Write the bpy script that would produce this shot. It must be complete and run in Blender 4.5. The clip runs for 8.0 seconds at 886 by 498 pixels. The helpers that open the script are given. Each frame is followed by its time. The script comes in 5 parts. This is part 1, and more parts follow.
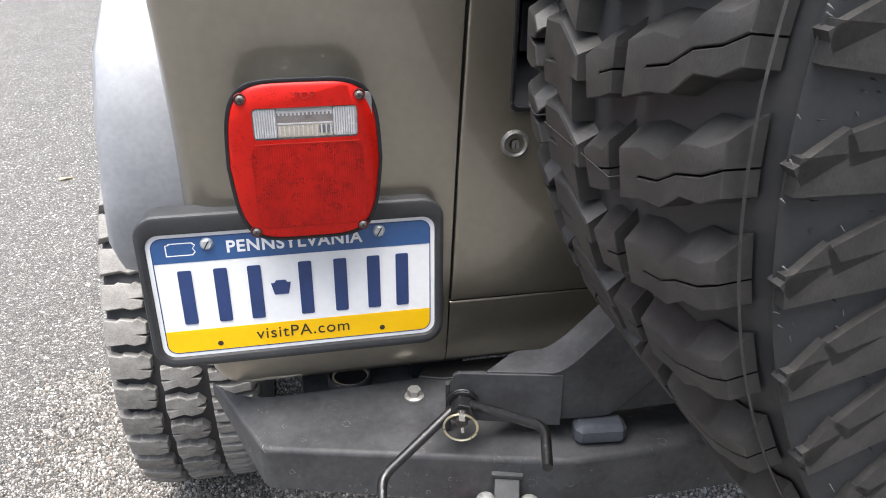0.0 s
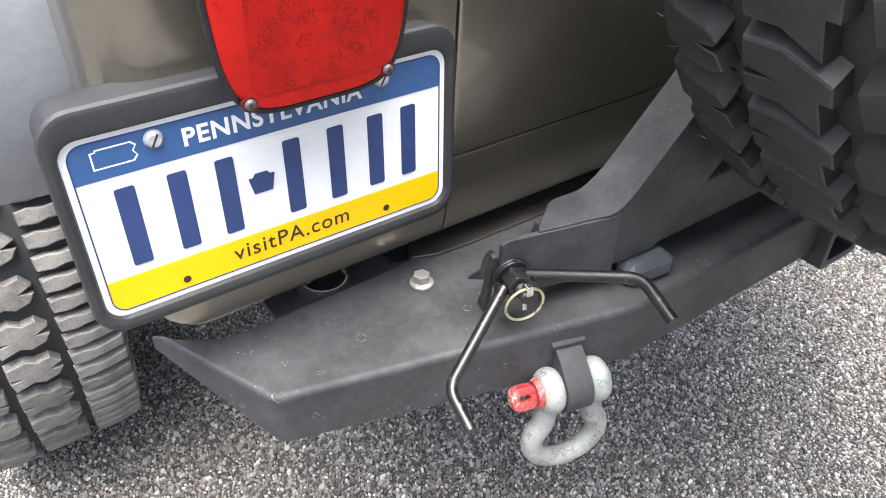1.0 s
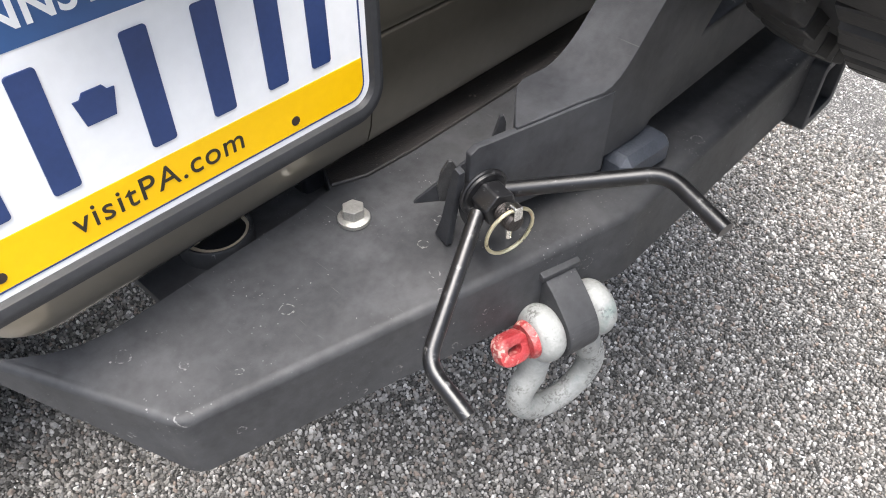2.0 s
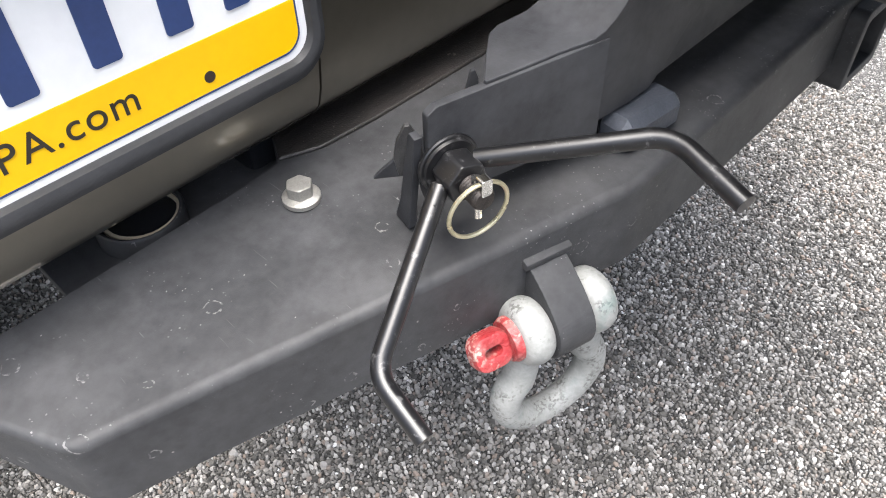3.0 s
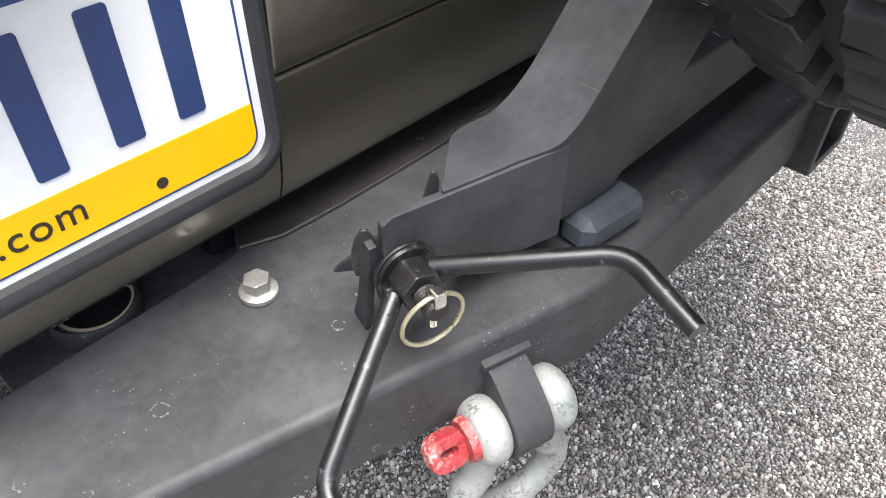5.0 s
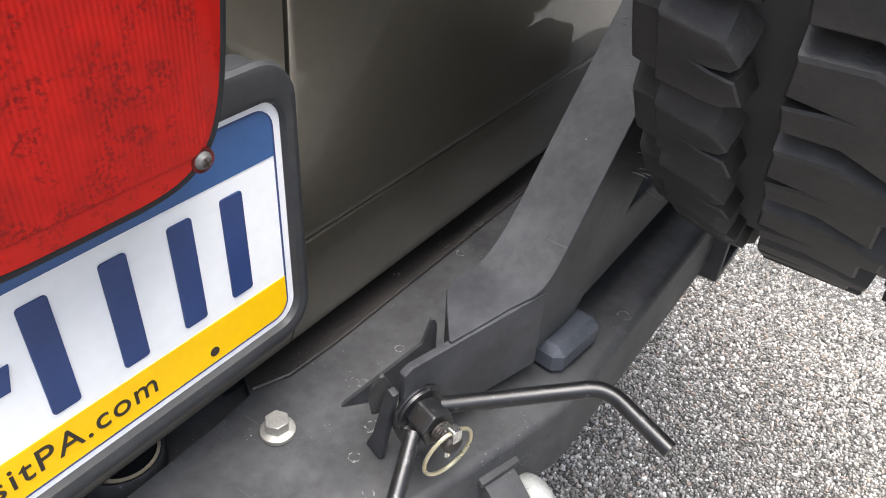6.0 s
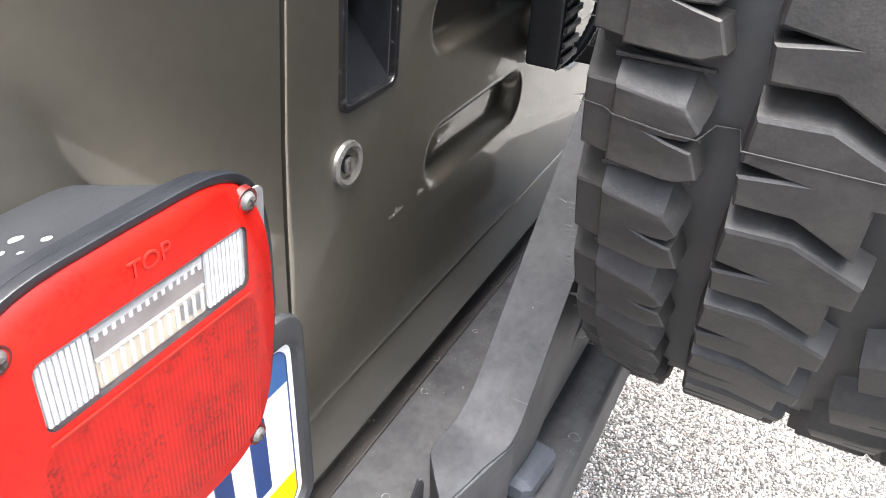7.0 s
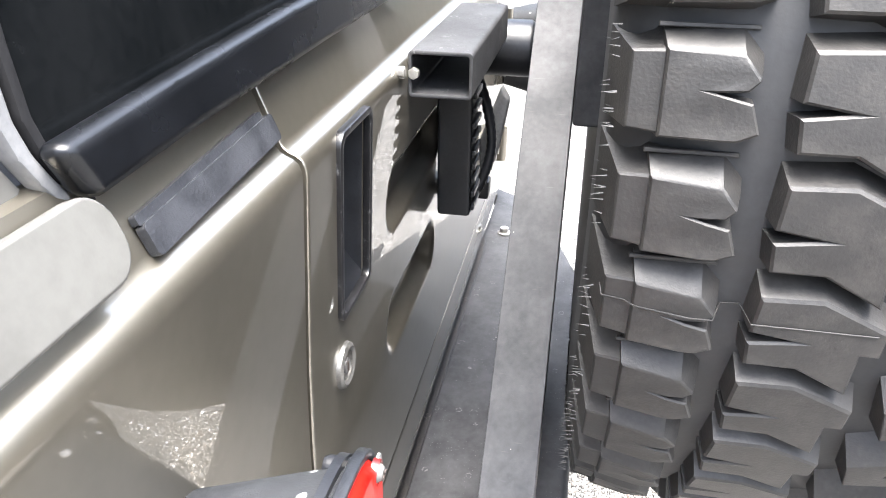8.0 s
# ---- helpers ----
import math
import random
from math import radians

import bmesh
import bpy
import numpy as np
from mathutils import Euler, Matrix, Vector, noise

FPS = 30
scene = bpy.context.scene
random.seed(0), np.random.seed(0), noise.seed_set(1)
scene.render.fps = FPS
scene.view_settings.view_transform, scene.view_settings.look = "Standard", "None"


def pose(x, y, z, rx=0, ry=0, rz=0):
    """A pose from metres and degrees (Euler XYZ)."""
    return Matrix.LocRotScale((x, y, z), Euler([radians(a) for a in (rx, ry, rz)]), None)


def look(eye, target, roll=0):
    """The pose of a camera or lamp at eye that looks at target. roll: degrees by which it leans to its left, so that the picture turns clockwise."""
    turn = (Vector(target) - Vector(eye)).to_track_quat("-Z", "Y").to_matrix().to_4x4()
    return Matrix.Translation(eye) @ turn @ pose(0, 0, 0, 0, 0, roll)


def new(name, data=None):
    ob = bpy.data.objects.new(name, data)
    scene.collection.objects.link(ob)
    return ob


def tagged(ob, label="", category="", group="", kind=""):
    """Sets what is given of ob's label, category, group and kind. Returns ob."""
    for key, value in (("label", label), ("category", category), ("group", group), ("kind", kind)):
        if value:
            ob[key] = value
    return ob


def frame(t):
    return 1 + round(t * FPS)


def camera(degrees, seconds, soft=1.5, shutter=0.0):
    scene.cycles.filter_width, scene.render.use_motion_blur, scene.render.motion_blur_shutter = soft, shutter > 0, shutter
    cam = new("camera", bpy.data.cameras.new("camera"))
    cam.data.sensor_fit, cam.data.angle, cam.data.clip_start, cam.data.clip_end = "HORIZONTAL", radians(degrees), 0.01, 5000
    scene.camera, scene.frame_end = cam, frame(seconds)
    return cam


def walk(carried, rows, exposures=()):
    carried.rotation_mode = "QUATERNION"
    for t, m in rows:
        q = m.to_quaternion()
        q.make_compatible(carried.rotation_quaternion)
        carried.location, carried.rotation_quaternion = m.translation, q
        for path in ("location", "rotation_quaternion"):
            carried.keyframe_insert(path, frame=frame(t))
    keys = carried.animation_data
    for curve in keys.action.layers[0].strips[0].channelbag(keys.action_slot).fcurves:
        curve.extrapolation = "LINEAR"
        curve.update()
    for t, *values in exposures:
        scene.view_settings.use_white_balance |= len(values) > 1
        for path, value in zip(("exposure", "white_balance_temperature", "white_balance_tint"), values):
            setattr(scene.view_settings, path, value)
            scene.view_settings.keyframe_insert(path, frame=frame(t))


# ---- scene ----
cam = camera(61.2, 8.0, 1.0)
PATH = [
    (0, (0.012, -0.732, 1.23), (0.368, 1.038, 0.369), 0.3),
    (0.3, (-0.075, -0.648, 1.191), (0.565, 0.978, 0.218), 0.9),
    (0.5, (-0.144, -0.586, 1.194), (0.638, 0.922, 0.137), -0.8),
    (0.8, (-0.181, -0.531, 1.163), (0.688, 0.884, 0.048), -1.4),
    (1, (-0.188, -0.477, 1.144), (0.743, 0.833, -0.047), 0.8),
    (1.5, (-0.141, -0.387, 1.085), (0.729, 0.797, -0.272), -1.9),
    (2, (-0.128, -0.317, 1.04), (0.934, 0.645, -0.356), 0.7),
    (2.2, (-0.125, -0.299, 1.029), (0.951, 0.622, -0.383), -0.2),
    (3.3, (-0.042, -0.303, 0.973), (0.932, 0.701, -0.457), -2.2),
    (3.5, (-0.041, -0.297, 0.973), (0.955, 0.673, -0.465), -1.2),
    (4, (-0.025, -0.295, 0.98), (0.965, 0.688, -0.452), -1.4),
    (4.2, (-0.021, -0.292, 0.978), (0.976, 0.687, -0.452), -0.8),
    (5.3, (-0.029, -0.293, 1.015), (1.066, 0.705, -0.329), 1.5),
    (5.5, (-0.04, -0.287, 1.02), (1.086, 0.686, -0.316), 2.6),
    (6, (-0.085, -0.262, 1.085), (1.24, 0.618, -0.127), 4.2),
    (6.2, (-0.108, -0.243, 1.13), (1.31, 0.571, -0.021), 3.1),
    (6.5, (-0.134, -0.24, 1.158), (1.304, 0.512, -0.012), 3.3),
    (6.8, (-0.128, -0.238, 1.186), (1.338, 0.478, 0.03), 3.4),
    (7, (-0.118, -0.23, 1.209), (1.379, 0.502, 0.103), 3.2),
    (7.2, (-0.116, -0.212, 1.226), (1.417, 0.469, 0.137), 3.3),
    (7.5, (-0.12, -0.165, 1.237), (1.509, 0.358, 0.202), 1.2),
    (7.8, (-0.131, -0.128, 1.258), (1.579, 0.235, 0.286), 2.7),
    (8, (-0.148, -0.12, 1.278), (1.605, 0.207, 0.373), 0.6),
]
walk(cam, [(t, look(eye, target, roll)) for t, eye, target, roll in PATH],
     [(0, 1.58), (0.5, 1.93), (1, 2.0), (1.5, 1.78), (2, 1.72), (3.3, 1.92), (4.2, 1.93), (5.5, 1.87), (6, 1.8), (6.5, 2.3), (7, 2.75), (7.5, 3.28), (8, 3.35)])

# ---- world, sun, exposure ----
world = bpy.data.worlds.new("overcast")
scene.world = world
world.use_nodes = True
wn = world.node_tree
sky = wn.nodes.new("ShaderNodeTexSky")
sky.sky_type, sky.sun_disc = "NISHITA", False
sky.sun_elevation, sky.sun_rotation = radians(79.5), radians(229)
sky.air_density, sky.dust_density = 1.0, 4.0
wn.nodes["Background"].inputs["Strength"].default_value = 0.12
# cloud cover: greyer than clear sky, and brighter overhead than at the horizon
grey = wn.nodes.new("ShaderNodeHueSaturation")
grey.inputs["Saturation"].default_value = 0.62
wn.links.new(sky.outputs["Color"], grey.inputs["Color"])
way = wn.nodes.new("ShaderNodeTexCoord")
height = wn.nodes.new("ShaderNodeSeparateXYZ")
wn.links.new(way.outputs["Generated"], height.inputs["Vector"])
rise = wn.nodes.new("ShaderNodeMapRange")
rise.inputs["From Min"].default_value, rise.inputs["From Max"].default_value = 0.0, 1.0
rise.inputs["To Min"].default_value, rise.inputs["To Max"].default_value = 0.10, 2.2
wn.links.new(height.outputs["Z"], rise.inputs["Value"])
wn.links.new(rise.outputs["Result"], grey.inputs["Value"])
wn.links.new(grey.outputs["Color"], wn.nodes["Background"].inputs["Color"])
sun = new("sun", bpy.data.lights.new("sun", "SUN"))
sun.data.energy, sun.data.angle, sun.data.color = 2.2, radians(55), (1.0, 0.985, 0.955)
sun.matrix_world = look((-0.7, -0.6, 5.0), (0, 0, 0))


# ---- materials ----
def surface(name, dark, light, scale=40.0, rough=0.5, metal=0.0, bump=0.0, bump_scale=600.0, coat=0.0,
            rough_vary=0.1, stretch=(1, 1, 1), fleck=None, fleck_scale=120.0, fleck_size=0.12, random_tint=0.0, spec=0.5, rings=None, dust=None, dust_scale=16.0, scratch=None, bump_deep=0.001, pits=None, pit_scale=420.0, blotch=None, scuff=None, coat_rough=0.08, patchy=0.0):
    """A solid surface: two-scale colour variation, uneven gloss, fine relief and, where given, small flecks."""
    m = bpy.data.materials.new(name)
    m.use_nodes = True
    nt = m.node_tree
    b = nt.nodes["Principled BSDF"]
    co = nt.nodes.new("ShaderNodeTexCoord")
    mp = nt.nodes.new("ShaderNodeMapping")
    mp.inputs["Scale"].default_value = stretch
    nt.links.new(co.outputs["Object"], mp.inputs["Vector"])

    def noise_at(sc, detail):
        n = nt.nodes.new("ShaderNodeTexNoise")
        n.inputs["Scale"].default_value, n.inputs["Detail"].default_value = sc, detail
        nt.links.new(mp.outputs["Vector"], n.inputs["Vector"])
        return n
    big, fine = noise_at(scale, 4), noise_at(scale * 11, 3)
    mix = nt.nodes.new("ShaderNodeMath")
    mix.operation = "MULTIPLY_ADD"
    mix.inputs[1].default_value = 0.4
    nt.links.new(fine.outputs["Fac"], mix.inputs[0])
    add = nt.nodes.new("ShaderNodeMath")
    add.operation = "MULTIPLY"
    add.inputs[1].default_value = 0.6
    nt.links.new(big.outputs["Fac"], add.inputs[0])
    nt.links.new(add.outputs[0], mix.inputs[2])
    ramp = nt.nodes.new("ShaderNodeValToRGB")
    ramp.color_ramp.elements[0].position, ramp.color_ramp.elements[1].position = 0.36, 0.64
    ramp.color_ramp.elements[0].color, ramp.color_ramp.elements[1].color = (*dark, 1), (*light, 1)
    nt.links.new(mix.outputs[0], ramp.inputs["Fac"])
    colour = ramp.outputs["Color"]
    if random_tint:
        info = nt.nodes.new("ShaderNodeObjectInfo")
        hue = nt.nodes.new("ShaderNodeHueSaturation")
        rng = nt.nodes.new("ShaderNodeMapRange")
        rng.inputs["To Min"].default_value, rng.inputs["To Max"].default_value = 1 - random_tint, 1 + random_tint
        nt.links.new(info.outputs["Random"], rng.inputs["Value"])
        nt.links.new(rng.outputs["Result"], hue.inputs["Value"])
        nt.links.new(colour, hue.inputs["Color"])
        colour = hue.outputs["Color"]
    def blend(factor, tint):
        mx = nt.nodes.new("ShaderNodeMix")
        mx.data_type = "RGBA"
        mx.inputs["B"].default_value = (*tint, 1)
        nt.links.new(factor, mx.inputs["Factor"])
        nt.links.new(colour, mx.inputs["A"])
        return mx.outputs["Result"]

    def calc(op, a, c, d=None):
        n = nt.nodes.new("ShaderNodeMath")
        n.operation = op
        for k, val in enumerate((a, c, d)):
            if val is None:
                continue
            if isinstance(val, (int, float)):
                n.inputs[k].default_value = val
            else:
                nt.links.new(val, n.inputs[k])
        return n.outputs[0]

    def span(val, f0, f1, t0=0.0, t1=1.0):
        n = nt.nodes.new("ShaderNodeMapRange")
        for key, x in (("From Min", f0), ("From Max", f1), ("To Min", t0), ("To Max", t1)):
            n.inputs[key].default_value = x
        nt.links.new(val, n.inputs["Value"])
        return n.outputs["Result"]

    def cells(sc, wobble):
        """Scattered cells with an uneven outline: distance from the middle and two random numbers."""
        warp = nt.nodes.new("ShaderNodeTexNoise")
        warp.inputs["Scale"].default_value, warp.inputs["Detail"].default_value = sc * 2.6, 5
        nt.links.new(co.outputs["Object"], warp.inputs["Vector"])
        mad = nt.nodes.new("ShaderNodeVectorMath")
        mad.operation = "MULTIPLY_ADD"
        mad.inputs[1].default_value = (wobble / sc,) * 3
        nt.links.new(warp.outputs["Color"], mad.inputs[0])
        nt.links.new(co.outputs["Object"], mad.inputs[2])
        v = nt.nodes.new("ShaderNodeTexVoronoi")
        v.inputs["Scale"].default_value = sc
        nt.links.new(mad.outputs["Vector"], v.inputs["Vector"])
        sep = nt.nodes.new("ShaderNodeSeparateColor")
        nt.links.new(v.outputs["Color"], sep.inputs["Color"])
        return v.outputs["Distance"], sep.outputs[0], sep.outputs[1]

    if dust:
        n = noise_at(dust_scale, 7)
        n.inputs["Roughness"].default_value = 0.68
        colour = blend(span(n.outputs["Fac"], 0.47, 0.78, 0.0, 0.75), dust)
    if scratch:
        turn = nt.nodes.new("ShaderNodeMapping")
        turn.inputs["Rotation"].default_value = (0.5, 0.3, 0.6)
        turn.inputs["Scale"].default_value = (900, 45, 900)
        nt.links.new(co.outputs["Object"], turn.inputs["Vector"])
        n = nt.nodes.new("ShaderNodeTexNoise")
        n.inputs["Scale"].default_value, n.inputs["Detail"].default_value = 1.0, 1
        nt.links.new(turn.outputs["Vector"], n.inputs["Vector"])
        colour = blend(span(n.outputs["Fac"], 0.74, 0.82, 0.0, 0.4), scratch)
    if pits:
        # fine pitting in loose clusters
        fine_pits = span(noise_at(pit_scale, 3).outputs["Fac"], 0.50, 0.58)
        cluster = span(noise_at(pit_scale / 7, 3).outputs["Fac"], 0.48, 0.60)
        colour = blend(calc("MULTIPLY", calc("MULTIPLY", fine_pits, cluster), 0.8), pits)
    if blotch:
        colour = blend(span(noise_at(38, 5).outputs["Fac"], 0.62, 0.72, 0.0, 0.55), blotch)
    if scuff:
        # rubbed patches with a ragged edge
        ragged = noise_at(130, 8)
        ragged.inputs["Roughness"].default_value = 0.8
        colour = blend(span(ragged.outputs["Fac"], 0.57, 0.63, 0.0, 0.8), scuff)
    if fleck:
        d, r0, r1 = cells(fleck_scale, 0.22)
        size = calc("MULTIPLY_ADD", r1, fleck_size * 1.2, fleck_size * 0.35)
        near = span(calc("DIVIDE", d, size), 0.7, 1.0, 0.85, 0.0)
        colour = blend(calc("MULTIPLY", near, calc("GREATER_THAN", r0, 0.5)), fleck)
    if rings:
        # dried water rings and fine white specks in loose clusters
        d, r0, r1 = cells(46, 0.26)
        ring = calc("COMPARE", d, calc("MULTIPLY_ADD", r1, 0.16, 0.10), 0.020)
        grain = span(noise_at(330, 4).outputs["Fac"], 0.46, 0.60, 0.0, 0.85)
        colour = blend(calc("MULTIPLY", calc("MULTIPLY", ring, calc("GREATER_THAN", r0, 0.60)), grain), rings)
        d, r0, r1 = cells(330, 0.4)
        group = span(noise_at(26, 2).outputs["Fac"], 0.50, 0.66)
        speck = span(d, 0.10, 0.20, 1.0, 0.0)
        colour = blend(calc("MULTIPLY", calc("MULTIPLY", speck, group), calc("GREATER_THAN", r0, 0.50)), rings)
    nt.links.new(colour, b.inputs["Base Color"])
    rr = nt.nodes.new("ShaderNodeMapRange")
    rr.inputs["To Min"].default_value, rr.inputs["To Max"].default_value = max(0.02, rough - rough_vary), min(1.0, rough + rough_vary)
    nt.links.new(big.outputs["Fac"], rr.inputs["Value"])
    nt.links.new(rr.outputs["Result"], b.inputs["Roughness"])
    b.inputs["Metallic"].default_value = metal
    b.inputs["Coat Weight"].default_value = coat
    b.inputs["Coat Roughness"].default_value = coat_rough
    b.inputs["Specular IOR Level"].default_value = spec
    if patchy:
        # greasy and dulled patches
        n = noise_at(11, 7)
        n.inputs["Roughness"].default_value = 0.62
        nt.links.new(span(n.outputs["Fac"], 0.38, 0.60, spec * (1 - patchy), spec * (1 + 0.25 * patchy)), b.inputs["Specular IOR Level"])
    if bump:
        bn = noise_at(bump_scale, 3)
        bp = nt.nodes.new("ShaderNodeBump")
        bp.inputs["Strength"].default_value, bp.inputs["Distance"].default_value = bump, bump_deep
        nt.links.new(bn.outputs["Fac"], bp.inputs["Height"])
        nt.links.new(bp.outputs["Normal"], b.inputs["Normal"])
    return m


PAINT = surface("khaki_paint", (0.250, 0.229, 0.187), (0.278, 0.255, 0.210), 9, 0.37, 0.93, 0.0, 900, 1.0, 0.02, coat_rough=0.015)
GREY_PLASTIC = surface("grey_flare_plastic", (0.210, 0.219, 0.235), (0.275, 0.284, 0.302), 14, 0.55, 0.0, 0.25, 1400)
BLACK_COAT = surface("black_powder_coat", (0.0267, 0.0273, 0.0292), (0.0443, 0.0453, 0.0478), 12, 0.58, 0.0, 0.14, 2200, 0.0, 0.10,
                     fleck=(0.24, 0.23, 0.22), fleck_scale=70, fleck_size=0.045, rings=(0.17, 0.168, 0.165), spec=0.38, dust=(0.076, 0.0772, 0.0812), dust_scale=15, scratch=(0.12, 0.12, 0.12), patchy=0.45)
ARM_COAT = surface("black_arm_coat", (0.0200, 0.0208, 0.0234), (0.0345, 0.0358, 0.0396), 14, 0.52, 0.0, 0.10, 1300, 0.0, 0.08,
                   fleck=(0.16, 0.157, 0.153), fleck_scale=60, fleck_size=0.035, spec=0.32, dust=(0.060, 0.0620, 0.0672), dust_scale=18, scratch=(0.09, 0.09, 0.09), patchy=0.45)
GLOSS_BLACK = surface("gloss_black_paint", (0.0035, 0.0035, 0.004), (0.008, 0.008, 0.009), 40, 0.33, 0.0, 0.06, 260, 0.0, 0.08,
                      spec=0.52, dust=(0.010, 0.010, 0.0105), dust_scale=90, scratch=(0.10, 0.10, 0.10), scuff=(0.075, 0.075, 0.076))
BLACK_PLASTIC = surface("black_plastic", (0.008, 0.009, 0.011), (0.015, 0.016, 0.019), 30, 0.34, 0.0, 0.15, 1200, spec=0.35)
CUP_PLASTIC = surface("slate_black_plastic", (0.012, 0.0135, 0.0170), (0.022, 0.0243, 0.0300), 50, 0.40, 0.0, 0.1, 900, spec=0.6)
PLATE_RUBBER = surface("plate_holder_plastic", (0.017, 0.018, 0.020), (0.028, 0.029, 0.032), 22, 0.55, 0.0, 0.2, 1300)
RUBBER = surface("tyre_rubber", (0.0125, 0.0121, 0.0118), (0.0235, 0.0226, 0.0217), 30, 0.55, 0.0, 0.2, 600, 0.0, 0.1, spec=0.48, random_tint=0.12, dust=(0.050, 0.0460, 0.0415), dust_scale=34)
RUBBER_WORN = surface("worn_tyre_rubber", (0.110, 0.105, 0.098), (0.220, 0.213, 0.200), 34, 0.75, 0.0, 0.8, 380, 0.0, 0.08, random_tint=0.25, dust=(0.27, 0.262, 0.248), dust_scale=48)
RUBBER_DEEP = surface("tyre_groove_rubber", (0.013, 0.0136, 0.0150), (0.021, 0.0218, 0.0238), 24, 0.6, 0.0, 0.08, 500)
MOULD = surface("mould_flash_rubber", (0.014, 0.014, 0.014), (0.024, 0.024, 0.0235), 60, 0.7)
ZINC = surface("zinc_plate", (0.30, 0.295, 0.275), (0.43, 0.42, 0.39), 80, 0.42, 0.7, 0.3, 900)
GALVANISED = surface("worn_galvanised_steel", (0.225, 0.231, 0.224), (0.315, 0.321, 0.310), 40, 0.58, 0.08, 0.35, 230, 0.0, 0.15, dust=(0.17, 0.176, 0.170), dust_scale=48,
                     bump_deep=0.0012, pits=(0.085, 0.083, 0.078), blotch=(0.11, 0.165, 0.155))
RED_PIN = surface("worn_red_paint", (0.23, 0.016, 0.020), (0.31, 0.034, 0.036), 55, 0.5, 0.0, 0.7, 300, dust=(0.42, 0.22, 0.20), dust_scale=70, bump_deep=0.002,
                  pits=(0.47, 0.36, 0.31), pit_scale=380)
CHROME = surface("chrome", (0.70, 0.69, 0.66), (0.80, 0.79, 0.76), 60, 0.16, 1.0)
BRASS = surface("yellow_zinc", (0.55, 0.50, 0.33), (0.68, 0.63, 0.46), 90, 0.3, 0.9, 0.2, 900)
PALE_BOLT = surface("pale_zinc_bolt", (0.36, 0.385, 0.41), (0.52, 0.55, 0.58), 160, 0.4, 0.4, 0.3, 900)
PLATE_WHITE = surface("plate_white", (0.74, 0.75, 0.76), (0.80, 0.81, 0.82), 12, 0.38, 0.0, 0.05, 500, 0.2)
PLATE_BLUE = surface("plate_blue", (0.020, 0.075, 0.21), (0.026, 0.09, 0.25), 12, 0.4, 0.0, 0.05, 500, 0.2)
PLATE_NAVY = surface("plate_navy", (0.014, 0.035, 0.12), (0.02, 0.045, 0.15), 30, 0.45, 0.0, 0.05, 500, 0.1)
PLATE_DARK = surface("plate_dark_ink", (0.016, 0.012, 0.008), (0.026, 0.020, 0.014), 30, 0.45, 0.0, 0.05, 500)
PLATE_YELLOW = surface("plate_yellow", (0.78, 0.455, 0.002), (0.83, 0.495, 0.003), 12, 0.45, 0.0, 0.05, 500, 0.0, spec=0.3)
GASKET = surface("gasket_rubber", (0.004, 0.004, 0.0045), (0.008, 0.008, 0.009), 30, 0.7, 0.0, 0.1, 900, spec=0.25)
BAR = surface("black_top_vinyl", (0.003, 0.0034, 0.0042), (0.0055, 0.0062, 0.0078), 20, 0.27, 0.0, 0.05, 900, spec=0.42)
TRIM_GREY = surface("grey_trim_rubber", (0.10, 0.102, 0.105), (0.16, 0.162, 0.165), 30, 0.6, 0.0, 0.1, 900)
SCREW = surface("dark_screw_steel", (0.065, 0.063, 0.061), (0.125, 0.121, 0.117), 150, 0.55, 0.25)
# pale sky reflection put into the colour of corner bulges and pillars
PALE_GREY = surface("pale_sky_sheen", (0.061, 0.060, 0.056), (0.082, 0.081, 0.076), 18, 0.4, 0.0, 0.05, 700)
LOCK_STEEL = surface("dull_lock_steel", (0.14, 0.136, 0.128), (0.22, 0.216, 0.205), 120, 0.38, 0.8, 0.3, 900)
CLIP = surface("scuffed_clip_plastic", (0.011, 0.012, 0.0145), (0.024, 0.0255, 0.030), 60, 0.45, 0.0, 0.3, 700, dust=(0.030, 0.032, 0.037), dust_scale=70, scratch=(0.11, 0.115, 0.125), patchy=0.5)
DARK_HOLE = surface("dark_hole", (0.020, 0.012, 0.009), (0.034, 0.020, 0.014), 90, 0.8)
CREAM = surface("cream_rubber", (0.44, 0.38, 0.28), (0.55, 0.49, 0.37), 50, 0.6)
GLASS_DARK = surface("tinted_window", (0.0025, 0.003, 0.0034), (0.005, 0.0055, 0.006), 20, 0.10, 0.0, 0.0, 100, 0.0, 0.03, spec=0.10)
LEAF = surface("dry_leaf", (0.42, 0.36, 0.22), (0.58, 0.50, 0.33), 60, 0.8, 0.0, 0.6, 300)


